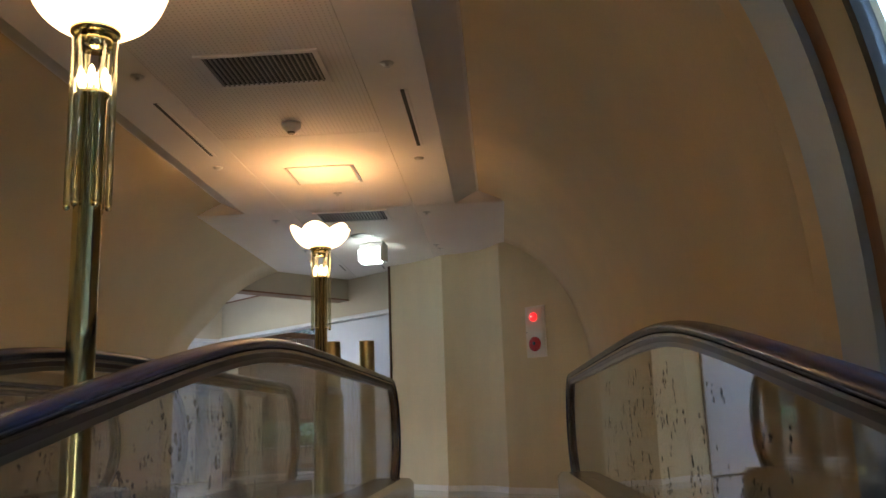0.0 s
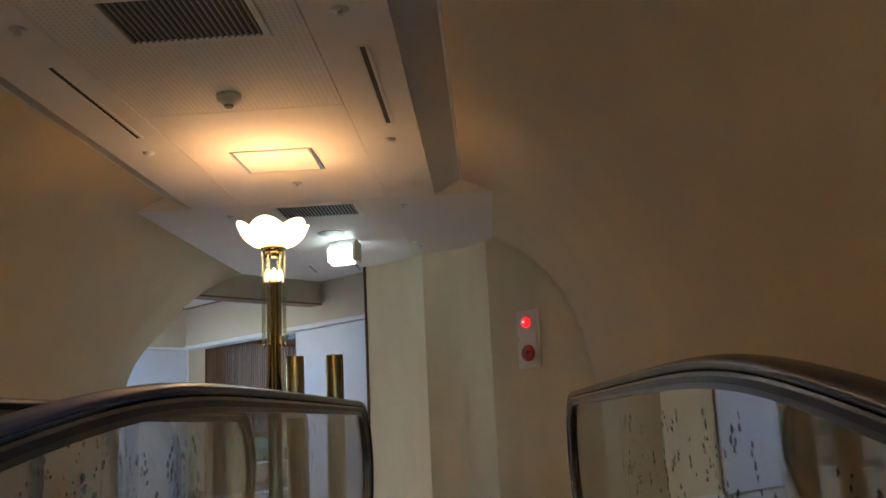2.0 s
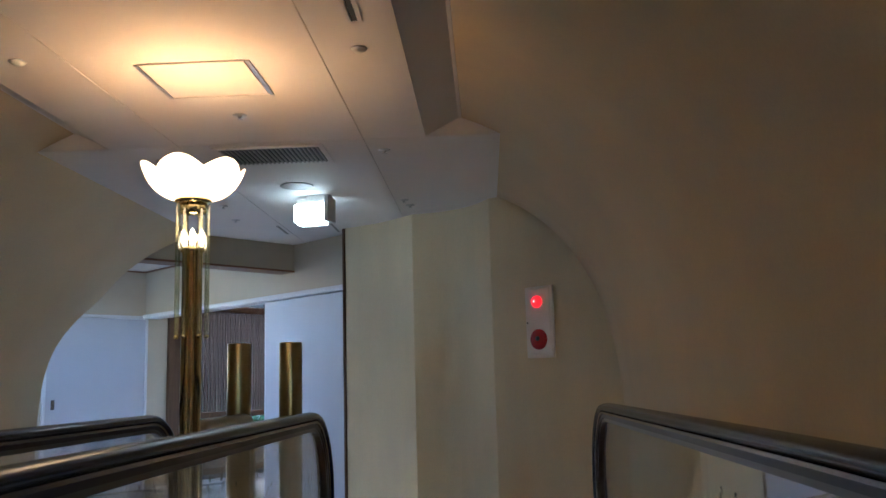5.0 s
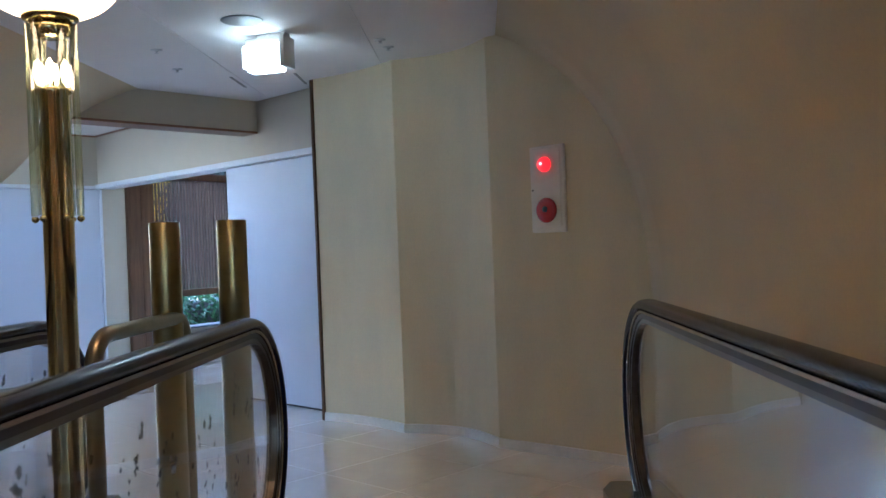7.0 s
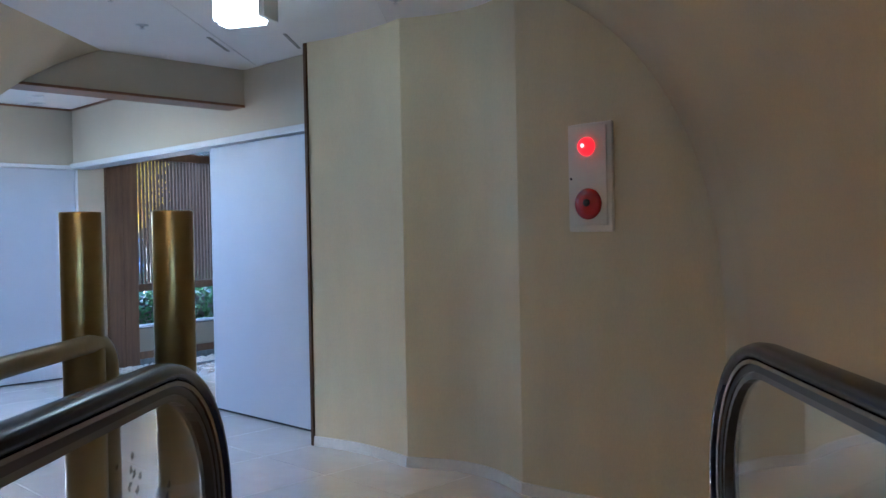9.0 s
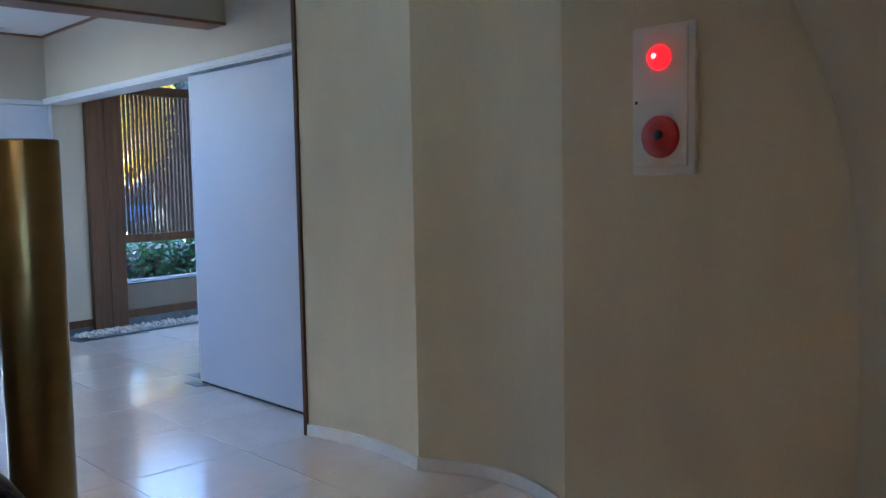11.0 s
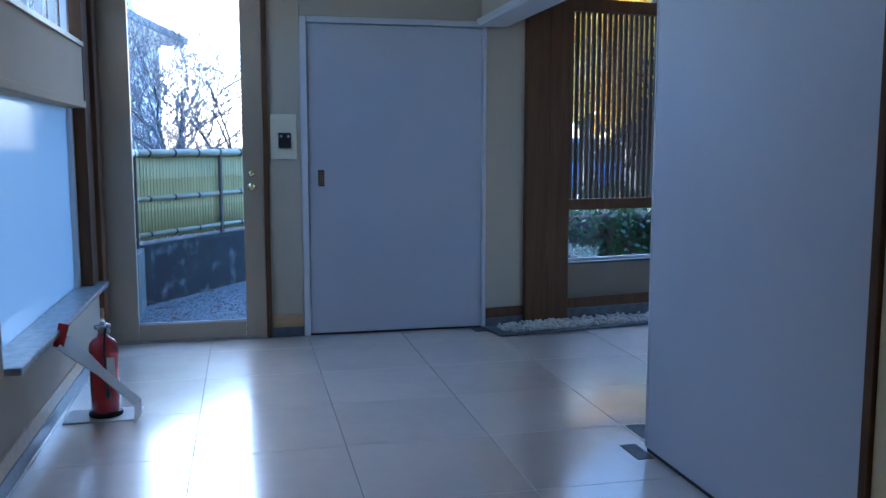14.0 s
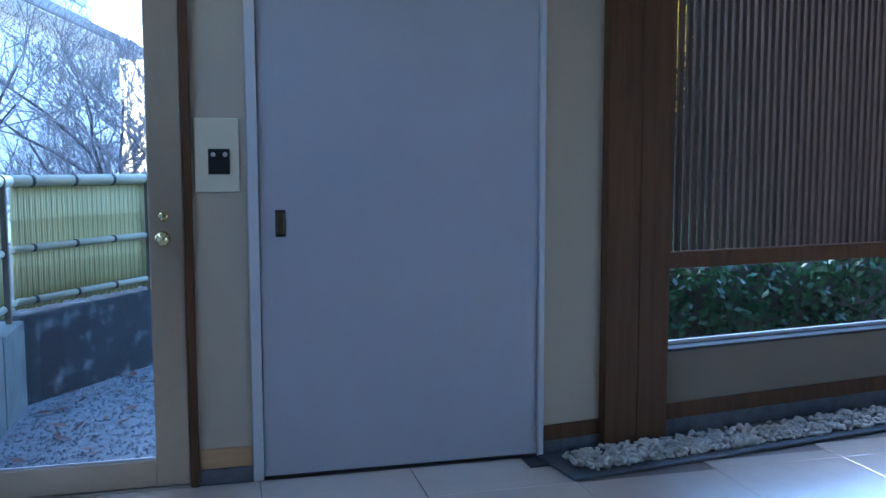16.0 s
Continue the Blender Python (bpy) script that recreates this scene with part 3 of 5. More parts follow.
keypad = thing("wall_switch", CM, "black keypad on a cream wall plate", "switch")
part("plate", box(-1.180, -1.016, DY - 0.008, DY - 0.001, 1.139, 1.42, 0.003), M_PLATE, keypad)
part("pad", box(-1.130, -1.050, DY - 0.020, DY - 0.009, 1.208, 1.304, 0.003), M_BLACK, keypad)
for kx in (-1.112, -1.068):
    part("button", lathe([(0.0005, 0.0), (0.009, 0.0), (0.008, 0.004), (0.0005, 0.005)], 16), M_STEEL, keypad, "small round steel button", True, pose(kx, DY - 0.0205, 1.282, 90))

gdoor = thing("door_2", CM, "glazed exit door in a champagne metal frame", "glass door", kind="structure")
GX0, GX1 = -2.195, -1.226
part("stile", box(GX0, -2.005, DY - 0.01, DY + 0.035, 0.012, 2.36, 0.004), M_GOLDFRAME, gdoor)
part("stile", box(-1.352, GX1, DY - 0.01, DY + 0.035, 0.012, 2.36, 0.004), M_GOLDFRAME, gdoor)
part("bottom_rail", box(-2.004, -1.353, DY - 0.01, DY + 0.035, 0.012, 0.115, 0.004), M_GOLDFRAME, gdoor)
part("top_rail", box(-2.004, -1.353, DY - 0.01, DY + 0.035, 2.26, 2.36, 0.004), M_GOLDFRAME, gdoor)
gp = part("pane", box(-2.010, -1.347, DY + 0.008, DY + 0.016, 0.11, 2.265), M_PANE, gdoor)
gp.visible_shadow = False
part("jamb", box(-1.224, -1.192, DY - 0.025, DY + 0.10, 0.0, 2.42, 0.003), M_REDWOOD, gdoor)
part("jamb", box(-2.235, -2.197, DY - 0.04, DY + 0.10, 0.0, 2.42, 0.003), M_REDWOOD, gdoor)
part("head", box(-2.196, -1.225, DY - 0.02, DY + 0.10, 2.365, 2.42, 0.003), M_DARKWOOD, gdoor)
part("threshold", box(-2.196, -1.225, DY - 0.02, DY + 0.16, 0.001, 0.010, 0.002), M_STEEL, gdoor)
part("glazing_bead", box(-2.006, -1.351, DY - 0.004, DY + 0.006, 0.112, 0.126, 0.002), M_TRACK, gdoor)
knob = part("knob", lathe([(0.0005, 0.0), (0.026, 0.0), (0.026, 0.006), (0.012, 0.012), (0.011, 0.03), (0.024, 0.042), (0.028, 0.056), (0.022, 0.068), (0.0005, 0.072)], 24), M_BRASS, gdoor, "round polished brass knob", True, pose(-1.30, DY - 0.0105, 0.97, 90))
part("lock", lathe([(0.0005, 0.0), (0.020, 0.0), (0.020, 0.008), (0.014, 0.014), (0.0005, 0.015)], 20), M_BRASS, gdoor, "brass lock cylinder", True, pose(-1.297, DY - 0.0105, 1.052, 90))

# ---- left wall of the corridor with the frosted window ----
LX = -2.2
def lwall(name, y0, y1, z0, z1, mat=M_WALL, x0=-0.18, label="beige papered wall under the frosted window", cat="wall"):
    return tagged(link(name, box(LX + x0, LX, y0, y1, z0, z1), mat, CM), label, cat, kind="structure")
# out of view: closed here to keep window light off the sliding panel
lwall("wall_left_near", 0.97, 1.70, 0.402, 2.42, label="beige papered corridor wall, unseen, added to cut window light")
lwall("wall_left_low", 0.97, 3.80, 0.0, 0.40)
lwall("wall_left_band", 1.702, 3.80, 1.47, 1.76, M_TAN, label="taupe band between frosted and upper window")
lwall("wall_left_top", 0.97, 4.0, 2.42, 2.72, label="beige wall above the upper window")
fw = thing("window_2", CM, "wide frosted glass window over a grey granite sill", "window", kind="structure")
part("pane", box(LX - 0.10, LX - 0.09, 1.70, 3.56, 0.43, 1.46), M_FROST, fw)
part("frame_head", box(LX - 0.13, LX + 0.012, 1.702, 3.60, 1.43, 1.469, 0.004), M_TAN, fw)
part("frame_side", box(LX - 0.13, LX - 0.06, 3.56, 3.60, 0.43, 1.429, 0.004), M_TRACK, fw)
part("sill", box(LX - 0.14, LX + 0.06, 1.702, 3.80, 0.402, 0.43, 0.006), M_SILL, fw)
part("post", box(LX - 0.17, LX + 0.004, 3.602, 3.79, 0.432, 2.42, 0.004), M_REDWOOD, fw, "dark wooden window post")
part("post", box(LX - 0.16, LX + 0.03, 3.80, 3.955, 0.0, 2.42, 0.006), M_REDWOOD, fw, "dark wooden corner post")
up = thing("window_3", CM, "upper window strip with white vertical bars", "window", kind="structure")
up_pane = part("pane", box(LX - 0.10, LX - 0.092, 1.70, 3.60, 1.79, 2.42), M_PANE, up)
up_pane.visible_shadow = False
part("frame_sill", box(LX - 0.13, LX + 0.012, 1.702, 3.60, 1.761, 1.79, 0.003), M_OAK, up)
for k in range(6):
    y = 3.50 - k * 0.3
    part("bar", box(LX - 0.085, LX - 0.05, y, y + 0.04, 1.791, 2.42, 0.003), M_TRACK, up)
tagged(link("baseboard_4", box(LX + 0.001, LX + 0.014, 0.97, 3.79, 0.0, 0.065, 0.002), M_STONE, CM), "dark stone skirting with pale top", "baseboard", kind="structure")
tagged(link("baseboard_5", box(LX + 0.001, LX + 0.010, 0.97, 3.79, 0.066, 0.135, 0.002), M_OAK, CM), "wooden skirting over the dark stone", "baseboard", kind="structure")

# ---- side room: window wall ----
def wwall(name, p0, p1, z0, z1, mat=M_WALL, label="beige papered wall of the side room", t0=0.0, t1=0.16):
    return tagged(link(name, box(p0, p1, t0, t1, z0, z1), mat, WM), label, "wall", kind="structure")
wwall("wall_side_strip", 0.012, 0.29, 0.0, 2.5)
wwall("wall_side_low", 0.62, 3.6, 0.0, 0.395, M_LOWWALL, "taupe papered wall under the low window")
wwall("wall_side_top", 0.012, 3.6, 2.40, 2.52)
wwall("wall_side_far", 3.6, 3.76, 0.0, 2.52, t0=-4.2)
tagged(link("wall_side_back", box(0.602, 4.4, -0.75, -0.6, 0.0, 2.52), M_WALL, CM), "plain wall closing the side room", "wall", kind="structure")
tagged(link("wall_side_inner", box(0.602, 0.75, -0.6, 0.0, 0.0, 2.52), M_WALL, CM), "plain wall closing the side room", "wall", kind="structure")
tagged(link("baseboard_6", box(0.012, 0.29, -0.012, -0.001, 0.0, 0.062, 0.002), M_STONE, WM), "dark stone skirting", "baseboard", kind="structure")
tagged(link("baseboard_7", box(0.012, 0.29, -0.010, -0.001, 0.063, 0.13, 0.002), M_REDWOOD, WM), "wooden skirting over the dark stone", "baseboard", kind="structure")
tagged(link("baseboard_8", box(0.62, 3.6, -0.012, -0.001, 0.0, 0.085, 0.002), M_STONE, WM), "dark stone skirting", "baseboard", kind="structure")
tagged(link("baseboard_9", box(0.62, 3.6, -0.014, -0.001, 0.086, 0.16, 0.002), M_REDWOOD, WM), "wooden skirting over the dark stone", "baseboard", kind="structure")
column = thing("column", WM, "red-brown wooden clad column beside the slatted window", "column", kind="structure")
for k, (a, b, d) in enumerate(((0.292, 0.459, 0.044), (0.460, 0.62, 0.046))):
    part("board", box(a, b, -d, 0.16, 0.0, 2.40, 0.003), M_REDWOOD, column)

sw = thing("window_4", WM, "slatted wooden screen above a low clear garden window", "window", kind="structure")
part("screen_rail", box(0.62, 3.6, -0.045, 0.03, 0.782, 0.856, 0.004), M_REDWOOD, sw, "red-brown lower rail of the screen")
part("screen_head", box(0.62, 3.6, -0.045, 0.03, 2.13, 2.215, 0.004), M_REDWOOD, sw, "red-brown head rail of the screen")
part("sill", box(0.62, 3.6, -0.006, 0.17, 0.396, 0.410, 0.003), M_SILLDARK, sw, "dark stone sill")
part("sill_track", box(0.62, 3.6, 0.075, 0.099, 0.411, 0.428, 0.002), M_TRACK, sw, "thin pale metal window track")
sp = part("pane", box(0.62, 3.6, 0.10, 0.108, 0.413, 2.40), M_PANE, sw)
sp.visible_shadow = False
slat = box(-0.012, 0.012, -0.014, 0.008, 0.857, 2.129, 0.002, seg=1)
slat_ob = part("slat", slat, M_SLAT, sw, m=pose(0.645, 0, 0))
for k in range(1, 70):
    share("slat", slat_ob.data, sw, pose(0.645 + k * 0.0425, 0, 0))

# dark stone inlays at the end of the sliding panel
tagged(link("floor_inlay", box(0.262, 0.345, 1.66, 1.83, -0.002, 0.0025), M_STONE, CM), "small dark stone floor inlay by the partition", "floor inlay", "dark floor inlays")
tagged(link("floor_inlay", box(0.13, 0.20, 1.43, 1.60, -0.002, 0.0025), M_STONE, CM), "small dark stone floor inlay by the partition", "floor inlay", "dark floor inlays")

# ---- floors ----
GX, GY, TS = -0.965, 0.63, 0.606
inv = CM.inverted()
near = [inv @ Vector(p) for p in ((-2.15, 5.9, 0), (2.15, 5.9, 0), (2.15, 8.6, 0))]
tagged(link("floor", prism([(v.x, v.y) for v in near] + [(5.2, -0.7), (5.2, 4.35), (-2.45, 4.14), (-2.45, 0.2)], -0.12, -0.006), M_GROUT, CM), "floor bed with dark joints under the tiles", "floor", kind="structure")


# ---- moving walkways ----
KNEE, SLOPE = 3.04, 0.2
def belt_z(y):
    w = 0.28
    u = (KNEE - y) / w
    soft = w * (math.log1p(math.exp(-abs(u))) + max(u, 0))
    return -SLOPE * soft


RAIL, NEWEL_Y, NEWEL_R = 1.03, 6.47, 0.41
def rail_path(d=0.0, y0=TAIL + 0.02, x=0.0, end=-70, ny=NEWEL_Y):
    """The line of the handrail in the plane of the balustrade, d below its top."""
    pts = [(x, y, RAIL + belt_z(y) - d) for y in np.linspace(y0, 1.6, 8)]
    pts += [(x, y, RAIL + belt_z(y) - d) for y in np.linspace(1.8, 4.6, 18)]
    pts += [(x, y, RAIL + belt_z(y) - d) for y in np.linspace(5.0, ny - 0.02, 4)]
    for a in np.linspace(90, end, 20):
        pts.append((x, ny + (NEWEL_R - d) * math.cos(radians(a)), RAIL - NEWEL_R + (NEWEL_R - d) * math.sin(radians(a))))
    return pts


def toe(y):
    """The outer balustrade closes in a little towards the landing."""
    return 0.03 - 0.0097 * (y - 1.4)


def walkway(cx):
    top = thing("moving_walkway", pose(cx, 0, 0), "inclined moving walkway with glass balustrades and black handrails", "moving walkway", "pair of moving walkways")
    SX = (1, 0, 0)
    for s in (-1, 1):
        x, ny = (0.70, NEWEL_Y + 0.23) if s > 0 else (-0.67, NEWEL_Y)
        rail_sec = [(0.040 * math.cos(a), 0.021 * math.sin(a) - 0.021) for a in np.linspace(0, 2 * math.pi, 16, endpoint=False)]
        part("handrail", sweep(rail_path(0, x=x, ny=ny), rail_sec, SX), M_RUBBER, top, "black rubber handrail", True)
        part("rail_guide", sweep(rail_path(0.040, x=x, ny=ny), [(-0.026, -0.010), (0.026, -0.010), (0.028, 0), (-0.028, 0)], SX), M_BRONZE, top, "slim bronze guide under the handrail")
        part("guide_gap", sweep(rail_path(0.051, x=x, ny=ny), [(-0.020, -0.018), (0.020, -0.018), (0.020, 0), (-0.020, 0)], SX), M_GUIDE, top, "dark bronze guide")
        part("glass_channel", sweep(rail_path(0.070, x=x, ny=ny), [(-0.016, -0.015), (0.016, -0.015), (0.016, 0), (-0.016, 0)], SX), M_GUIDE2, top, "bronze-tinted glass channel")
        edges = [TAIL + 0.02, -1.2, 0.9, 2.95, 4.95, 9.0]
        outline = [(p[1], p[2]) for p in rail_path(0.084, x=0, end=-40, ny=ny)]
        for a, b in zip(edges, edges[1:]):
            upper = [q for q in outline if a + 0.004 < q[0] < b - 0.004]
            ends = []
            if b < 9:
                ends = [(b - 0.004, RAIL + belt_z(b) - 0.084)]
            start = [(a + 0.004, RAIL + belt_z(a) - 0.084)]
            chain = start + upper + ends
            last = chain[-1][0]
            lower_y = np.linspace(last if b < 9 else ny + 0.20, a + 0.004, 8)
            loop = chain + [(y, belt_z(y) + 0.32) for y in lower_y]
            bm = bmesh.new()
            f0 = [bm.verts.new((x - 0.005, y, z)) for y, z in loop]
            f1 = [bm.verts.new((x + 0.005, y, z)) for y, z in loop]
            bm.faces.new(f0)
            bm.faces.new(f1[::-1])
            for i in range(len(loop)):
                j = (i + 1) % len(loop)
                bm.faces.new((f0[i], f0[j], f1[j], f1[i]))
            part("glass_panel", bm, M_BALUSTRADE_GLOSSY if s > 0 else M_BALUSTRADE, top, "spotted clear glass balustrade panel")
        deck_ys = list(np.linspace(TAIL + 0.02, 2.0, 7)) + list(np.linspace(2.2, 4.4, 12)) + [5.2, 6.4, ny + 0.38]
        bm = bmesh.new()
        rings = []
        for y in deck_ys:
            z = belt_z(y) + 0.33
            e = 0.0 if y < 6.75 else 0.03
            rings.append([bm.verts.new(c) for c in ((x - s * 0.13, y, z - 0.33), (x - s * 0.13, y, z - 0.03 - e), (x - s * 0.10, y, z - e), (x + s * 0.12, y, z - e), (x + s * 0.14, y, z - 0.02 - e), (x + s * 0.14, y, z - 0.6 if y < 5 else 0.001))])
        for r0, r1 in zip(rings, rings[1:]):
            for k in range(6):
                bm.faces.new((r0[k], r0[(k + 1) % 6], r1[(k + 1) % 6], r1[k]))
        bm.faces.new(rings[0][::-1])
        bm.faces.new(rings[-1])
        part("deck", bm, M_BRONZE, top, "bronze-tinted steel deck and skirt")
        if s > 0:
            for piece in top.children:
                for v in piece.data.vertices:
                    if v.co.x > 0.3:
                        v.co.x += toe(v.co.y)
    # ridged pallets and landing plate
    bm = bmesh.new()
    ys = list(np.linspace(TAIL + 0.02, 2.0, 16)) + list(np.linspace(2.1, 4.2, 16)) + [5.0, 5.88]
    n = 34
    rows = []
    for y in ys:
        row = []
        for i in range(n * 2):
            xx = -0.5 + (i + 0.5) / (2 * n)
            row.append(bm.verts.new((xx, y, belt_z(y) - (0.0 if i % 2 else 0.008))))
        rows.append(row)
    for a, b in zip(rows, rows[1:]):
        for i in range(n * 2 - 1):
            bm.faces.new((a[i], a[i + 1], b[i + 1], b[i]))
    part("belt", bm, M_STEEL, top, "ridged grey metal belt")
    part("landing_plate", box(-0.62, 0.62, 5.88, 7.0, -0.005, 0.004, 0.001), M_STEEL, top, "flat steel landing plate")
    return top


right_walk = walkway(1.07)
copy_thing(right_walk, pose(-1.10, 0, 0))
bm = bmesh.new()
sec = [(-0.278, -0.9), (0.278, -0.9), (0.278, 0.0), (-0.278, 0.0)]
sweep([(0, y, belt_z(y) + 0.30) for y in list(np.linspace(TAIL + 0.02, 2, 6)) + list(np.linspace(2.2, 4.2, 12)) ], sec, (1, 0, 0), bm)
box(-0.27, 0.27, 4.2, 6.9, -0.05, 0.0, 0.001, bm)
tagged(link("floor_island", bm, M_BRONZE), "bronze-tinted island between the two walkways", "walkway island", kind="structure")
tagged(link("floor_pit", box(-2.5, 2.5, TAIL, 5.6, -2.2, -1.75), M_GROUT), "dark pit floor under the walkways", "floor", kind="structure")

# dark specks on the balustrade glass
def specks(name, x, seed, y0, y1, mat, lean=None):
    rnd = random.Random(seed)
    bm = bmesh.new()
    for k in range(int(60 * (y1 - y0))):
        y, z, size = rnd.uniform(y0, y1), rnd.uniform(0.36, 0.87), rnd.uniform(0.45, 1.0)
        turn = rnd.uniform(0, 6.28)
        for f in range(rnd.choice((1, 2, 2))):
            oy, oz = y + f * rnd.uniform(-0.02, 0.02), z + f * rnd.uniform(0.016, 0.028)
            for j in range(6):
                if rnd.random() < 0.12:
                    continue
                a, reach = turn + j * 2 * math.pi / 5, 0.0 if j == 5 else 0.0085
                cy, cz, r = oy + reach * size * math.cos(a), oz + belt_z(y) + reach * size * math.sin(a), 0.0062 * size * rnd.uniform(0.75, 1.15)
                px = x + (lean(cy) if lean else 0.0) + j * 0.00004
                bm.faces.new([bm.verts.new((px, cy + 1.15 * r * math.cos(b), cz + 0.95 * r * math.sin(b))) for b in np.linspace(0, 2 * math.pi, 8, endpoint=False)])
    return tagged(link(name, bm, mat), "scattered small grey blossom marks stuck on the glass", "glass marks", kind="stuff")


specks("glass_marks", 0.3940, 3, 2.0, 6.8, M_SPECK)
specks("glass_marks", 1.7640, 5, 2.0, 5.0, M_SPECK_FAINT, toe)
specks("glass_marks", -0.3940, 9, 2.0, 6.8, M_SPECK)

# ---- standing lamps ----
def petal_bowl(n=6, seg=72, rows=14, shell=0.006):
    bm = bmesh.new()
    grids = []
    for inset in (0.0, shell):
        g = []
        for i in range(rows + 1):
            f = i / rows
            r = 0.07 + 0.118 * math.sin(f * math.pi / 2 * 0.98) ** 0.9 - inset
            g.append([])
            for j in range(seg):
                a = 2 * math.pi * j / seg
                lobe = abs(math.sin(n * a / 2))
                rr = r * (1 + 0.10 * f * (lobe - 0.35)) + 0.014 * f ** 4
                z = 1.925 + 0.122 * f ** 1.6 + 0.045 * f ** 3 * (lobe - 0.5)
                g[-1].append(bm.verts.new((rr * math.cos(a), rr * math.sin(a), z + inset * 0.5)))
        grids.append(g)
    for g in grids:
        for a, b in zip(g, g[1:]):
            for j in range(seg):
                bm.faces.new((a[j], a[(j + 1) % seg], b[(j + 1) % seg], b[j]))
    for j in range(seg):
        bm.faces.new((grids[0][-1][j], grids[0][-1][(j + 1) % seg], grids[1][-1][(j + 1) % seg], grids[1][-1][j]))
    bm.faces.new(grids[0][0][::-1])
    bm.faces.new(grids[1][0])
    return bm


def standing_lamp(x, y, z0):
    lamp = thing("standing_lamp", pose(x, y, 0), "tall brass standing lamp with a lit petal glass bowl", "lamp", "lamps between the walkways")
    part("bowl", petal_bowl(), M_BOWL, lamp, "lit opal glass bowl of six petals", True)
    part("collar", lathe([(0.001, 1.905), (0.060, 1.905), (0.074, 1.912), (0.076, 1.922), (0.066, 1.930), (0.001, 1.932)], 32), M_BRASS, lamp, "", True)
    part("neck", lathe([(0.001, 1.86), (0.050, 1.865), (0.056, 1.904), (0.001, 1.905)], 32), M_BRASS, lamp, "", True)
    part("pole", lathe([(0.001, z0), (0.048, z0), (0.041, z0 + 0.02), (0.041, 1.70), (0.048, 1.705), (0.048, 1.72), (0.001, 1.722)], 32), M_BRASS, lamp, "polished brass pole", True)
    part("foot", lathe([(0.001, z0), (0.11, z0 + 0.001), (0.11, z0 + 0.012), (0.07, z0 + 0.03), (0.050, z0 + 0.06), (0.045, z0 + 0.06)], 28), M_BRASS, lamp, "", True)
    part("lamp_bulb", lathe([(0.0005, 1.946), (0.018, 1.950), (0.030, 1.968), (0.030, 1.985), (0.018, 2.003), (0.0005, 2.007)], 16), M_LAMPBULB, lamp, "lit bulb inside the bowl", True)
    part("bulb", lathe([(0.001, 1.745), (0.012, 1.75), (0.017, 1.76), (0.013, 1.78), (0.005, 1.79), (0.001, 1.795)], 16), M_BULB, lamp, "lit candle bulb", True)
    part("bulb_holder", lathe([(0.001, 1.722), (0.014, 1.723), (0.014, 1.745), (0.001, 1.746)], 16), M_BRASS, lamp)
    for k in range(6):
        a = 2 * math.pi * (k + 0.3) / 6
        cx, cy = 0.059 * math.cos(a), 0.059 * math.sin(a)
        part("glass_rod", lathe([(0.0005, 1.365), (0.0105, 1.366), (0.0105, 1.90), (0.0005, 1.901)], 10, (cx, cy)), M_ROD, lamp, "clear glass rod", True)
        part("rod_tip", lathe([(0.0005, 1.345), (0.008, 1.349), (0.011, 1.356), (0.008, 1.363), (0.0005, 1.3645)], 10, (cx, cy)), M_BRASS, lamp, "", True)
        part("crystal", lathe([(0.0005, 1.725), (0.008, 1.735), (0.013, 1.76), (0.010, 1.785), (0.0005, 1.80)], 6, (0.040 * math.cos(a + 0.5), 0.040 * math.sin(a + 0.5))), M_CRYSTAL, lamp, "glowing crystal drop")
    return lamp


M_CRYSTAL = glow("lit_crystal", (1.0, 0.66, 0.30), 0.5)
standing_lamp(0.0, 6.06, 0.0)
standing_lamp(0.0, 2.62, belt_z(2.62) + 0.295)
standing_lamp(0.0, -0.9, belt_z(-0.9) + 0.295)

# ---- brass posts and guard rail at the landing ----
def brass_post(x, y):
    post = thing("brass_post", pose(x, y, 0), "stout satin brass bollard with a flat top", "bollard", "brass bollards at the landing")
    part("shaft", lathe([(0.001, 0.0), (0.063, 0.0), (0.063, 1.380), (0.061, 1.386), (0.001, 1.387)], 40), M_SATIN, post, "", True)
    part("floor_ring", lathe([(0.064, 0.0), (0.078, 0.001), (0.078, 0.008), (0.064, 0.012)], 40), M_BRASS, post, "", True)
    return post


brass_post(0.115, 7.355)
brass_post(-0.160, 7.31)
arch = []
for a in np.linspace(180, 90, 7):
    arch.append((-0.12, 6.62 + 0.12 * math.cos(radians(a)), 0.86 + 0.12 * math.sin(radians(a))))
for a in np.linspace(90, 0, 7):
    arch.append((-0.12, 7.30 + 0.10 * math.cos(radians(a)), 0.88 + 0.10 * math.sin(radians(a))))
guard = thing("guard_rail", I4, "bent satin brass guard rail between the walkways", "guard rail")
part("bar", tube([(-0.12, 6.50, 0.001)] + arch + [(-0.12, 7.40, 0.012)], 0.029, 14), M_GUARD, guard, "", True)
part("flange", lathe([(0.03, 0.0), (0.055, 0.001), (0.055, 0.01), (0.03, 0.013)], 24, (-0.12, 7.40)), M_GUARD, guard)

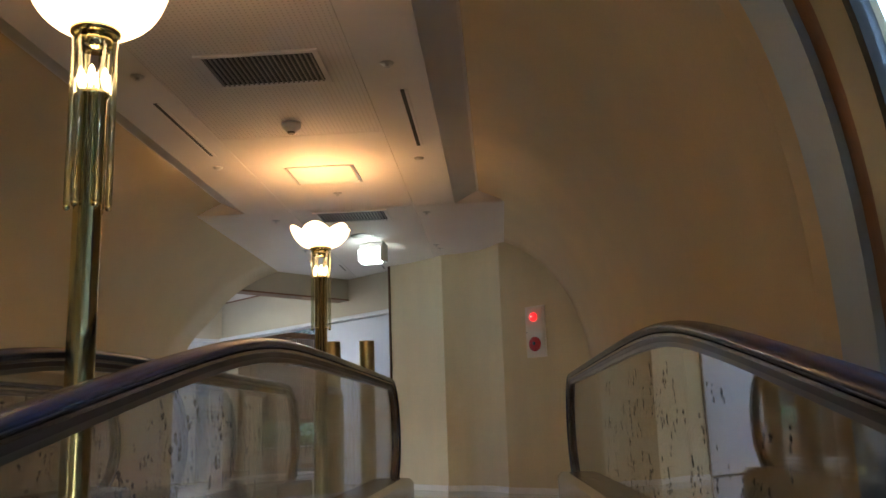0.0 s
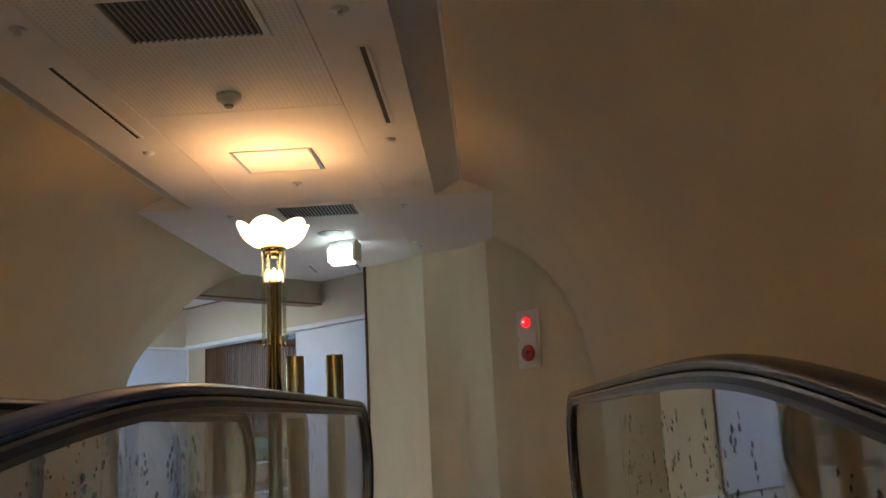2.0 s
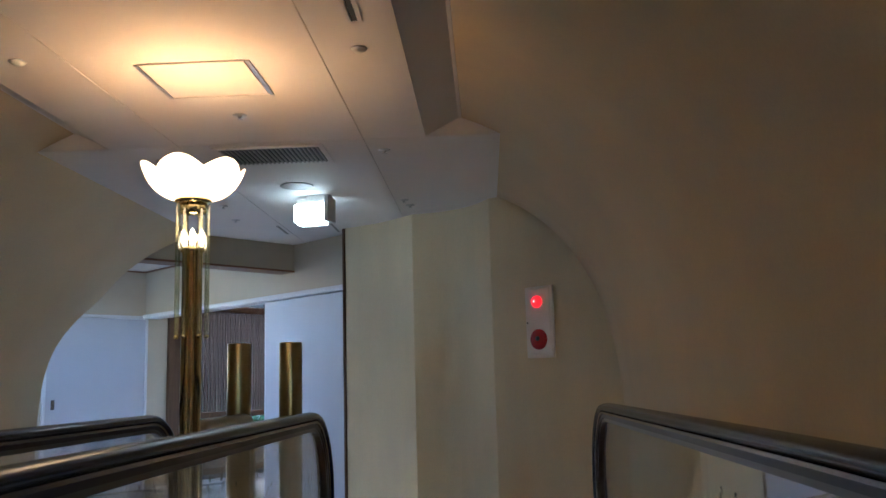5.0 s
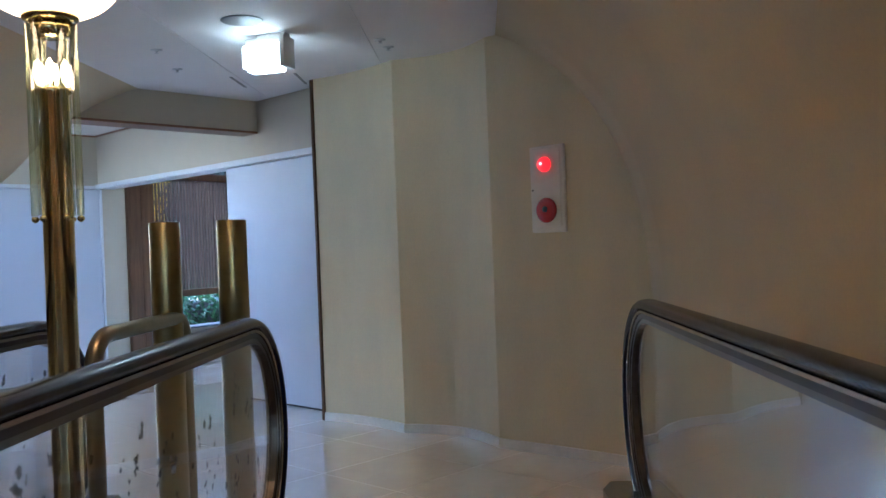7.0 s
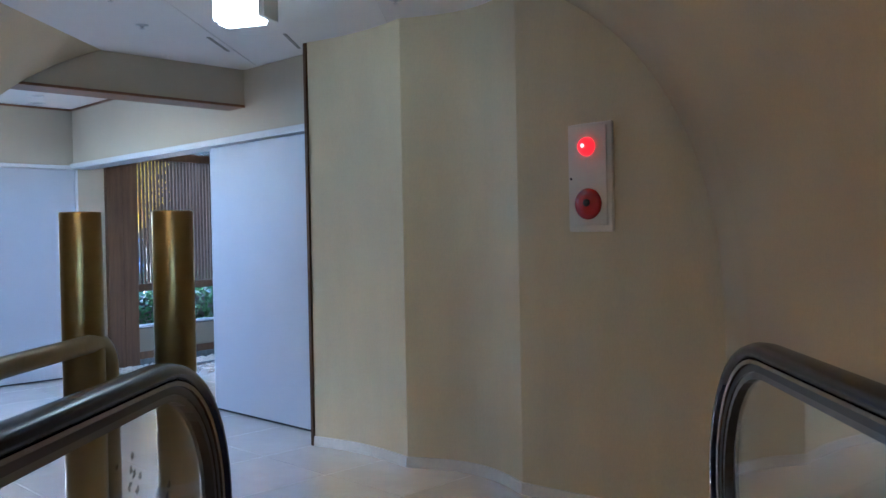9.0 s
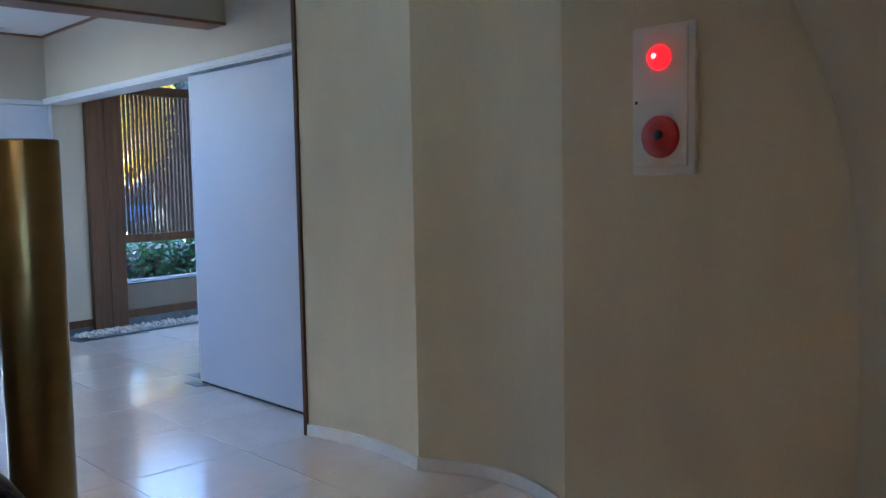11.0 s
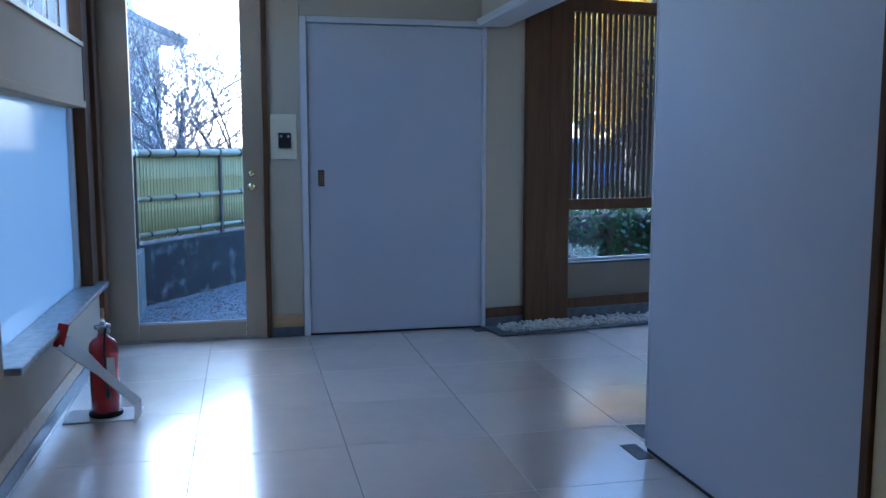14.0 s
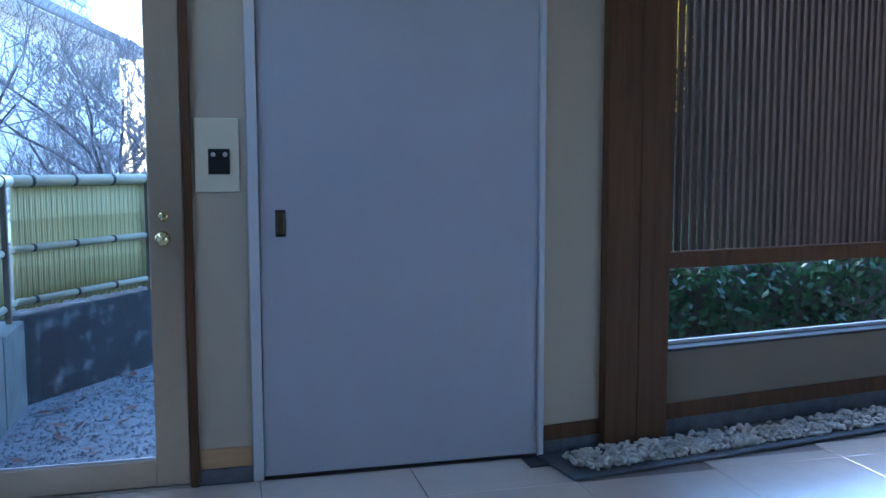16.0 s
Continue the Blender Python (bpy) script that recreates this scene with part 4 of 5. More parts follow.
# ---- ceiling fittings ----
def grille(x, y, w, d):
    g = thing("ceiling_vent", pose(x, y, CEIL), "slatted grey ceiling air vent in a pale frame", "vent", "ceiling vents")
    for a, b, c, e in ((-w / 2 - 0.03, w / 2 + 0.03, -d / 2 - 0.03, -d / 2), (-w / 2 - 0.03, w / 2 + 0.03, d / 2, d / 2 + 0.03), (-w / 2 - 0.03, -w / 2, -d / 2, d / 2), (w / 2, w / 2 + 0.03, -d / 2, d / 2)):
        part("frame", box(a, b, c, e, -0.012, -0.001, 0.002), M_CEIL, g)
    part("backing", box(-w / 2, w / 2, -d / 2, d / 2, -0.003, -0.001), M_DARK, g)
    n = int(w / 0.026)
    first = part("slat", box(-0.004, 0.004, -d / 2, d / 2, -0.012, -0.0035), M_VENT, g, m=pose(-w / 2 + 0.013, 0, 0))
    for k in range(1, n):
        share("slat", first.data, g, pose(-w / 2 + 0.013 + k * w / n, 0, 0))


grille(0.085, 4.28, 0.56, 0.36)
grille(-0.01, 7.50, 0.58, 0.34)


def slot(x, y0, y1):
    s = thing("ceiling_slot", pose(x, 0, CEIL), "narrow black linear air slot in the ceiling", "air slot", "linear ceiling slots")
    part("frame", box(-0.030, -0.012, y0, y1, -0.006, -0.001, 0.001), M_CEIL, s)
    part("frame", box(0.012, 0.030, y0, y1, -0.006, -0.001, 0.001), M_CEIL, s)
    part("gap", box(-0.0115, 0.0115, y0, y1, -0.003, -0.001), M_DARK, s)


slot(0.745, 4.66, 5.65)
slot(-0.645, 4.66, 5.64)


def hatch():
    h = thing("ceiling_hatch", pose(0, 6.2, CEIL), "square ceiling access hatch with metal edge strips", "hatch")
    part("lid", box(-0.225, 0.225, -0.20, 0.22, -0.006, -0.001, 0.001), M_CEIL, h)
    for sx in (-0.236, 0.240):
        part("edge_strip", box(sx - 0.009, sx + 0.009, -0.205, 0.225, -0.008, -0.001, 0.001), M_STEEL, h, "grey metal edge strip")
    for sy in (-0.207, 0.227):
        part("edge_strip", box(-0.226, 0.230, sy - 0.003, sy + 0.003, -0.007, -0.001), M_CEIL, h)


hatch()


def round_fitting(name, x, y, profile, mat, label, cat, group=""):
    t = thing(name, pose(x, y, CEIL), label, cat, group)
    part("body", lathe(profile, 28), mat, t, "", True)
    return t


det = round_fitting("smoke_detector", 0.02, 5.11, [(0.0005, -0.052), (0.030, -0.052), (0.034, -0.036), (0.050, -0.034), (0.058, -0.022), (0.060, -0.001), (0.0005, -0.001)], M_PLASTIC, "round white smoke detector under the ceiling", "smoke detector")
part("sensor_ring", lathe([(0.0005, -0.064), (0.020, -0.064), (0.024, -0.053), (0.0005, -0.053)], 20), M_VENT, det)
spk = round_fitting("ceiling_speaker", -0.06, 8.32, [(0.0005, -0.006), (0.10, -0.006), (0.112, -0.004), (0.115, -0.001), (0.0005, -0.001)], M_VENT, "round grey ceiling loudspeaker grille", "loudspeaker")
for x, y in ((0.72, 5.93), (-0.69, 5.9)):
    round_fitting("ceiling_sensor", x, y, [(0.0005, -0.018), (0.018, -0.018), (0.030, -0.008), (0.034, -0.001), (0.0005, -0.001)], M_PLASTIC, "small white round ceiling sensor", "sensor", "small ceiling sensors")
for x, y in ((0.709, 4.30), (-0.586, 4.28), (0.64, 7.49), (0.62, 8.9), (0.0, 6.73), (-0.70, 7.53), (-0.74, 8.88), (-0.81, 9.44), (0.65, 9.1)):
    d = round_fitting("sprinkler_head", x, y, [(0.010, -0.012), (0.012, -0.005), (0.034, -0.004), (0.036, -0.001), (0.0005, -0.001)], M_STEEL, "small recessed sprinkler head with steel rosette", "sprinkler", "sprinkler heads")
    part("deflector", lathe([(0.0005, -0.024), (0.014, -0.023), (0.014, -0.021), (0.004, -0.018), (0.004, -0.006), (0.0005, -0.006)], 12), M_STEEL, d)
for x, y in ((-0.545, 9.97), (-0.08, 9.95)):
    s = thing("ceiling_slot", pose(x, y, CEIL), "short dark linear air slot in the ceiling", "air slot", "linear ceiling slots")
    part("gap", box(-0.010, 0.010, -0.2, 0.2, -0.004, -0.001), M_VENT, s)

for x, y in ((-0.36, 3.40), (-0.20, 3.80)):
    w = CM @ Vector((x, y, 2.565))
    d = thing("downlight", Matrix.Translation(w), "round recessed ceiling downlight, unlit", "downlight", "corridor downlights")
    part("rim", lathe([(0.045, -0.004), (0.062, -0.006), (0.065, -0.001), (0.045, -0.001)], 28), M_PLASTIC, d, "", True)
    part("reflector", lathe([(0.0005, -0.0015), (0.044, -0.002), (0.044, -0.001), (0.0005, -0.001)], 28), M_STEEL, d, "", True)

# ---- lit exit sign ----
sign = thing("exit_sign", pose(0.0, 8.66, CEIL, 0, 0, -14), "bright lit rectangular exit sign hung under the ceiling", "exit sign")
part("lit_face", box(-0.145, 0.100, -0.060, 0.055, -0.196, -0.062, 0.014), M_EXIT, sign, "glowing white sign body")
part("lit_base", box(-0.120, 0.085, -0.045, 0.040, -0.214, -0.1965, 0.006), M_EXIT, sign, "glowing lower lens")
part("end_cap", box(0.1005, 0.132, -0.072, 0.066, -0.200, -0.024, 0.004), M_PLASTIC, sign, "grey end cap")
part("housing", box(-0.130, 0.100, -0.040, 0.040, -0.0615, -0.024, 0.004), M_PLASTIC, sign)
part("mount", box(-0.06, 0.12, -0.03, 0.03, -0.0235, -0.001), M_PLASTIC, sign)

# ---- fire alarm box ----
FB = CM @ pose(0.108, -2.02, 0)
fire = thing("fire_alarm_box", FB, "white fire alarm box with red lamp and red push button", "fire alarm")
part("frame", box(-0.022, 0.03, -0.128, 0.118, 1.295, 1.80, 0.006), M_FIREWHITE, fire)
part("cover", box(-0.030, -0.0225, -0.105, 0.100, 1.325, 1.785, 0.004), M_FIREWHITE, fire)
part("lamp", lathe([(0.044, 0.0), (0.043, 0.012), (0.036, 0.026), (0.022, 0.036), (0.0005, 0.040)], 28), M_REDLAMP, fire, "glowing red domed lamp", True, pose(-0.0305, 0.0, 1.69, 0, -90))
part("lamp_core", lathe([(0.010, 0.0), (0.008, 0.003), (0.0005, 0.004)], 16), M_REDCORE, fire, "bright core of the red lamp", True, pose(-0.0685, 0.0, 1.692, 0, -90))
btn = part("button", lathe([(0.072, 0.0), (0.072, 0.008), (0.064, 0.016), (0.040, 0.022), (0.0005, 0.024)], 32), M_RED, fire, "round red enamel button plate", True, pose(-0.0305, -0.004, 1.425, 0, -90))
part("push", lathe([(0.017, 0.0), (0.017, 0.006), (0.0005, 0.007)], 20), M_BLACK, btn, "", True, pose(0.005, -0.006, 0.0235))
part("key_lock", lathe([(0.006, 0.0), (0.006, 0.003), (0.0005, 0.004)], 12), M_BLACK, fire, "", True, pose(-0.0305, 0.092, 1.545, 0, -90))

# ---- fire extinguisher on its stand ----
ext = thing("fire_extinguisher", CM @ pose(-1.985, 2.49, 0, 0, 0, 10) @ Matrix.Diagonal((0.95, 0.95, 0.86, 1)), "red fire extinguisher with black hose on the floor", "fire extinguisher")
part("cylinder", lathe([(0.001, 0.022), (0.060, 0.022), (0.066, 0.032), (0.066, 0.375), (0.062, 0.395), (0.048, 0.415), (0.025, 0.428), (0.022, 0.445), (0.001, 0.446)], 32), M_RED, ext, "red enamel cylinder", True)
part("base_ring", lathe([(0.001, 0.008), (0.074, 0.008), (0.078, 0.014), (0.076, 0.028), (0.067, 0.034), (0.001, 0.034)], 32), M_BLACK, ext, "black foot ring", True)
part("valve", lathe([(0.001, 0.446), (0.020, 0.447), (0.020, 0.48), (0.012, 0.49), (0.001, 0.492)], 16), M_STEEL, ext, "", True)
part("lever", box(-0.012, 0.012, -0.09, 0.03, 0.492, 0.503, 0.003), M_STEEL, ext)
part("carry_handle", tube([(-0.015, -0.01, 0.47), (-0.032, -0.03, 0.480), (-0.034, -0.06, 0.500), (0.0, -0.075, 0.512), (0.032, -0.05, 0.500), (0.028, -0.01, 0.480)], 0.006, 10), M_STEEL, ext, "bent chrome carrying handle", True)
part("gauge", lathe([(0.0005, 0.0), (0.017, 0.0), (0.017, 0.008), (0.014, 0.011), (0.0005, 0.011)], 20), M_PLASTIC, ext, "small round pressure gauge", True, pose(0.018, -0.022, 0.462, 90))
part("lever", box(-0.010, 0.010, -0.08, 0.02, 0.515, 0.525, 0.003), M_STEEL, ext)
part("safety_pin", tube([(0, 0.0, 0.525), (0.004, 0.012, 0.55), (0.0, 0.02, 0.575)], 0.009, 10), M_OAK, ext, "yellow safety pin tab")
part("hose", tube([(0.01, -0.01, 0.47), (0.012, -0.045, 0.485), (0.006, -0.075, 0.45), (0.0, -0.078, 0.36), (0.002, -0.078, 0.26), (0.010, -0.078, 0.17)], 0.007, 10), M_BLACK, ext, "black rubber hose", True)
part("nozzle", tube([(0.010, -0.078, 0.17), (0.012, -0.080, 0.12)], [0.008, 0.012], 12), M_BLACK, ext)
part("paper_label", box(0.010, 0.045, -0.0685, -0.0665, 0.22, 0.33, 0.0005), M_PLASTIC, ext, "pale instruction label")
stand = thing("extinguisher_stand", CM @ pose(-1.985, 2.49, 0), "folded white plastic extinguisher stand leaning over the floor", "stand")
part("base_plate", box(-0.17, 0.15, -0.10, 0.10, 0.001, 0.007, 0.002), M_PLASTIC, stand)
bm = bmesh.new()
STRAP = ((-0.150, 0.372, 0.050), (-0.085, 0.318, 0.044), (0.0, 0.236, 0.024), (0.075, 0.160, 0.022), (0.135, 0.100, 0.026), (0.148, 0.085, 0.028), (0.150, 0.060, 0.028), (0.148, 0.008, 0.030))
rings = []
for k, (x, z, w) in enumerate(STRAP):
    x0, z0 = STRAP[max(k - 1, 0)][:2]
    x1, z1 = STRAP[min(k + 1, len(STRAP) - 1)][:2]
    n = Vector((z1 - z0, 0, x0 - x1)).normalized() * 0.003
    c, side = Vector((x, -0.108, z)), Vector((0, w, 0)) + Vector((w, 0, w * 0.9)) * 0.35
    rings.append([bm.verts.new(c + side + n), bm.verts.new(c - side + n), bm.verts.new(c - side - n), bm.verts.new(c + side - n)])
for p, q in zip(rings, rings[1:]):
    for k in range(4):
        bm.faces.new((p[k], p[(k + 1) % 4], q[(k + 1) % 4], q[k]))
bm.faces.new(rings[0][::-1])
bm.faces.new(rings[-1])
part("arm", bm, M_PLASTIC, stand, "slanting bent white plastic strap")
part("tag", box(-0.022, 0.022, -0.003, 0.003, -0.052, 0.052, 0.002), M_RED, stand, "small red sign plate", m=pose(-0.152, -0.116, 0.405, -12, 14, 0))

# ---- pebble strip ----
bedz = 0.004
bed = thing("pebble_bed", WM, "strip of white pebbles edged with dark stone", "pebble bed")
part("edging", box(0.0, 3.4, -0.325, -0.285, -0.002, 0.012, 0.003), M_STONE, bed, "dark stone edging")
part("edging", box(-0.03, 0.012, -0.325, -0.02, -0.002, 0.012, 0.003), M_STONE, bed, "dark stone edging")
part("ground_strip", box(0.014, 3.4, -0.284, -0.014, -0.004, 0.006), M_STONE, bed)
def pebble_mesh(seed):
    rnd = random.Random(seed)
    bm = bmesh.new()
    bmesh.ops.create_icosphere(bm, subdivisions=1, radius=1.0)
    for v in bm.verts:
        v.co *= rnd.uniform(0.82, 1.12)
        v.co.z *= 0.65
    me = bpy.data.meshes.new("pebble")
    bm.to_mesh(me)
    bm.free()
    for p in me.polygons:
        p.use_smooth = True
    me.materials.append(M_PEBBLE)
    return me


stones = [pebble_mesh(s) for s in range(6)]
rnd = random.Random(11)
def pebble_place(p0, p1):
    r = rnd.uniform(0.010, 0.019)
    return pose(rnd.uniform(p0, p1), rnd.uniform(-0.274, -0.08), 0.008 + r * 0.45 + rnd.choice((0, 0, 0.010, 0.018)), rnd.uniform(-30, 30), rnd.uniform(-30, 30), rnd.uniform(0, 360)) @ Matrix.Diagonal((r * rnd.uniform(0.9, 1.3), r * rnd.uniform(0.7, 1), r, 1))
for k in range(298):
    share("pebble", stones[k % 6], bed, pebble_place(0.06, 0.95))
verts, faces = [], []
for k in range(1900):
    src, m, base = stones[k % 6], pebble_place(0.06 if k < 480 else 0.94, 0.95 if k < 480 else 3.3), len(verts)
    verts += [m @ v.co for v in src.vertices]
    faces += [[base + i for i in p.vertices] for p in src.polygons]
rest = bpy.data.meshes.new("pebbles")
rest.from_pydata(verts, [], faces)
rest.materials.append(M_PEBBLE)
for p in rest.polygons:
    p.use_smooth = True
tagged(share("pebble_rest", rest, bed, I4), "small white pebbles", kind="stuff")


# ---- garden outside ----
bm = bmesh.new()
for x0, x1, y0, y1 in ((-400, -2.25, -400, 400), (2.25, 400, -400, 400), (-2.249, 2.249, 5.7, 400)):
    box(x0, x1, y0, y1, -0.40, -0.16, 0, bm)
tagged(link("ground", bm, M_EARTH), "garden earth around the building", "ground", kind="structure")
tagged(link("gravel_yard", box(-2.2, 3.0, 4.17, 12.0, -0.16, -0.05), M_GRAVELBED, CM), "grey gravel yard outside the glass door", "ground", kind="structure")
grav = bmesh.new()
rnd = random.Random(21)
for k in range(7500):
    x, y = rnd.uniform(-2.1, 0.0), rnd.uniform(4.25, 8.2)
    r = rnd.uniform(0.006, 0.014)
    c = Vector((x, y, -0.05 + r * 0.3))
    vs = [grav.verts.new(c + Vector((r * rnd.uniform(0.6, 1) * sx, r * rnd.uniform(0.6, 1) * sy, r * 0.7 * sz))) for sx, sy, sz in ((1, 0, 0), (0, 1, 0), (-1, 0, 0), (0, -1, 0), (0, 0, 1))]
    for i in range(4):
        grav.faces.new((vs[i], vs[(i + 1) % 4], vs[4]))
tagged(link("gravel", grav, M_GRAVELBED, CM), "loose grey gravel stones", "gravel", kind="stuff")

leaves = bmesh.new()
for k in range(40):
    x, y, a, L = -2.1 + abs(rnd.gauss(0, 0.5)), rnd.uniform(4.5, 6.6), rnd.uniform(0, 6.28), rnd.uniform(0.03, 0.06)
    u, w = Vector((math.cos(a), math.sin(a), rnd.uniform(-0.2, 0.3))) * L, Vector((-math.sin(a), math.cos(a), rnd.uniform(-0.1, 0.2))) * L * 0.4
    c = Vector((x, y, -0.030))
    leaves.faces.new([leaves.verts.new(p) for p in (c - u, c + w, c + u, c - w)])
tagged(link("fallen_leaves", leaves, M_DEADLEAF, CM), "scattered dry brown leaves on the gravel", "leaves", kind="stuff")

FC = Vector((-2.13, 5.60, 0))                 # corner of the retaining wall
FD = Vector((0.55, 0.835, 0)).normalized()
FM = CM @ Matrix.Translation(FC) @ Matrix.Rotation(math.atan2(FD.y, FD.x), 4, "Z")
rw = thing("retaining_wall", FM, "low dark stained concrete retaining wall", "retaining wall")
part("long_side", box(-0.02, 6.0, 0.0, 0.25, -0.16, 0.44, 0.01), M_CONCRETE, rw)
rw2 = thing("retaining_wall", CM @ pose(-2.16, 0, 0), "low mossy concrete block retaining wall", "retaining wall")
for k in range(3):
    part("block", box(-0.22, 0.03, 4.2 + k * 0.47, 4.2 + k * 0.47 + 0.46, -0.16, 0.42, 0.012), M_BLOCK, rw2)


def bamboo_fence(m, length):
    f = thing("bamboo_fence", m, "green bamboo fence with tied horizontal canes", "fence", "bamboo fence sections")
    cane = lathe([(0.0005, 0.47), (0.0125, 0.47), (0.0127, 0.70), (0.0140, 0.705), (0.0127, 0.71), (0.0125, 0.95), (0.0138, 0.955), (0.0125, 0.96), (0.0125, 1.15), (0.0005, 1.151)], 7)
    first = part("cane", cane, M_BAMBOO, f, "", True, pose(0.012, 0.06, 0))
    n = min(240, int(length / 0.020))
    for k in range(1, n):
        share("cane", first.data, f, pose(0.012 + k * length / n, 0.06 + 0.004 * (k % 2), random.uniform(-0.012, 0.006)))
    for z, r in ((0.515, 0.020), (0.80, 0.020), (1.165, 0.032)):
        part("rail", tube([(0, 0.035, z), (length, 0.035, z)], r, 10), M_BAMBOORAIL, f, "pale split bamboo rail", True)
    x = 0.12
    while x < length:
        for z, r in ((0.515, 0.023), (0.80, 0.023), (1.165, 0.035)):
            part("knot", tube([(x - 0.010, 0.035, z), (x + 0.010, 0.034, z)], r, 10), M_TWINE, f, "black twine knot")
        x += 0.32
    x = 1.07
    while x < length:
        part("post", box(x - 0.014, x + 0.014, 0.0, 0.03, 0.44, 1.17, 0.004), M_POST, f, "weathered brown fence post")
        x += 1.05
    return f


bamboo_fence(FM, 4.6)
bamboo_fence(CM @ pose(-2.14, 4.3, 0, 0, 0, 90), 1.28)


def leaf_clump(name, m, size, count, mat, label, category, leaf=0.05, seed=1, shape="box", kind=""):
    """A crown of many small leaves inside a lumpy box or ball."""
    rnd = random.Random(seed)
    bm = bmesh.new()
    sx, sy, sz = size
    centres = [(rnd.uniform(-1, 1), rnd.uniform(-1, 1), rnd.uniform(-0.2, 1), rnd.uniform(0.25, 0.5)) for _ in range(14)]
    made = 0
    while made < count:
        if shape == "box":
            x, y, z = rnd.uniform(-1, 1), rnd.uniform(-1, 1), rnd.uniform(0, 1)
            if z > 0.86 + 0.14 * math.sin(x * 9) * math.cos(y * 7):
                continue
        else:
            cx, cy, cz, cr = rnd.choice(centres)
            v = Vector((rnd.gauss(0, 1), rnd.gauss(0, 1), rnd.gauss(0, 1))).normalized() * cr * rnd.uniform(0.5, 1)
            x, y, z = cx * 0.7 + v.x, cy * 0.7 + v.y, 0.45 + cz * 0.4 + v.z * 0.6
        p = Vector((x * sx, y * sy, z * sz))
        d = Vector((rnd.gauss(0, 1), rnd.gauss(0, 1), rnd.gauss(0.3, 0.8))).normalized()
        s = d.orthogonal().normalized()
        s.rotate(Matrix.Rotation(rnd.uniform(0, 6.28), 3, d))
        w = d.cross(s)
        L = leaf * rnd.uniform(0.6, 1.2)
        q = [p, p + s * L * 0.5 + w * L * 0.28, p + s * L, p + s * L * 0.5 - w * L * 0.28]
        bm.faces.new([bm.verts.new(c) for c in q])
        made += 1
    return tagged(link(name, bm, mat, m), label, category, kind=kind)


def hedge(m, length, depth, height, seed, count):
    h = thing("hedge", m, "dense green broadleaf hedge outside the low window", "hedge")
    crown = leaf_clump("crown", I4, (length / 2, depth / 2, height), count, M_LEAF, "", "", 0.07, seed)
    crown.parent = h
    # solid dark box painted as the shaded inside of the hedge
    part("inner_twigs", box(-length / 2 * 0.96, length / 2 * 0.96, -depth * 0.2, depth * 0.4, 0, height * 0.72, 0.05), M_BARK_SHADE, h)
    return h


hedge(WM @ pose(1.85, 1.15, -0.16), 5.2, 0.9, 1.12, 4, 24000)


def bare_tree(name, m, height, seed, mat, label, spread=0.6, levels=5):
    rnd = random.Random(seed)
    t = thing(name, m, label, "tree", "bare trees in the garden")
    trunk, twigs = bmesh.new(), bmesh.new()

    def grow(p, d, L, r, level):
        pts, rad = [p], [r]
        for i in range(4):
            d = (d + Vector((rnd.gauss(0, 0.16), rnd.gauss(0, 0.16), rnd.gauss(0.05, 0.1)))).normalized()
            p = p + d * L / 4
            pts.append(p)
            rad.append(r * (1 - 0.12 * (i + 1)))
        tube(pts, rad, 7 if level < 2 else 4, trunk if level < 2 else twigs)
        if level < levels:
            for k in range(3 if level else 5):
                nd = (d + Vector((rnd.gauss(0, spread), rnd.gauss(0, spread), rnd.gauss(0.1, spread * 0.6)))).normalized()
                grow(pts[rnd.choice((2, 3, 4))], nd, L * rnd.uniform(0.62, 0.8), r * 0.61, level + 1)

    grow(Vector((0, 0, 0)), Vector((0, 0, 1)), height * 0.32, height * 0.0065, 0)
    part("trunk", trunk, mat, t)
    part("twigs", twigs, M_TWIG, t, "fine bare twigs")
    return t


for tx, ty, th, seed, lv in ((-3.9, 9.6, 4.6, 2, 5), (-1.9, 11.5, 5.6, 5, 6), (-3.0, 12.5, 4.2, 8, 5), (-2.3, 9.4, 2.6, 15, 6), (-4.6, 12.0, 3.2, 17, 5), (-1.0, 10.2, 2.4, 23, 5), (-3.4, 10.8, 2.3, 29, 6), (-2.0, 13.0, 3.0, 33, 6), (-3.2, 14.0, 3.2, 37, 6), (-1.6, 8.8, 2.1, 39, 6), (-2.7, 11.6, 2.8, 45, 6), (-2.1, 10.0, 2.3, 53, 6), (-3.6, 12.2, 3.0, 57, 6), (-1.55, 14.5, 5.0, 61, 6), (-2.3, 15.5, 6.6, 63, 6), (-1.4, 11.0, 2.7, 65, 6), (-2.1, 12.2, 2.8, 67, 6), (-1.2, 13.2, 3.2, 69, 6), (-1.35, 10.6, 4.2, 73, 6), (-2.6, 13.0, 4.8, 77, 6)):
    bare_tree("bare_tree", CM @ pose(tx, ty, -0.2), th, seed, M_BARK_SHADE, "bare winter tree with fine spreading twigs" if th > 3 else "low bare winter shrub behind the bamboo fence", 0.6, lv)

# white building beyond the fence
HM = CM @ pose(-4.75, 19.5, 0, 0, 0, 79.5)
house = thing("building", HM, "white rendered building with a deep dark eave and small square windows", "building")
part("lower_wall", box(-12, 6.0, 0.0, 6.0, -0.4, 4.15), M_FACADE, house)
part("eave", box(-12, 6.4, -0.75, 6.2, 4.18, 4.40, 0.03), M_EAVE, house, "deep slate-grey eave")
part("eave_soffit", box(-12, 6.3, -0.68, 6.1, 4.152, 4.178), M_FACADE, house)
part("upper_wall", box(-12, 5.2, 0.4, 6.0, 4.42, 8.5), M_FACADE, house)
part("roof", box(-12.4, 5.8, -0.4, 6.4, 8.52, 8.8, 0.03), M_EAVE, house)
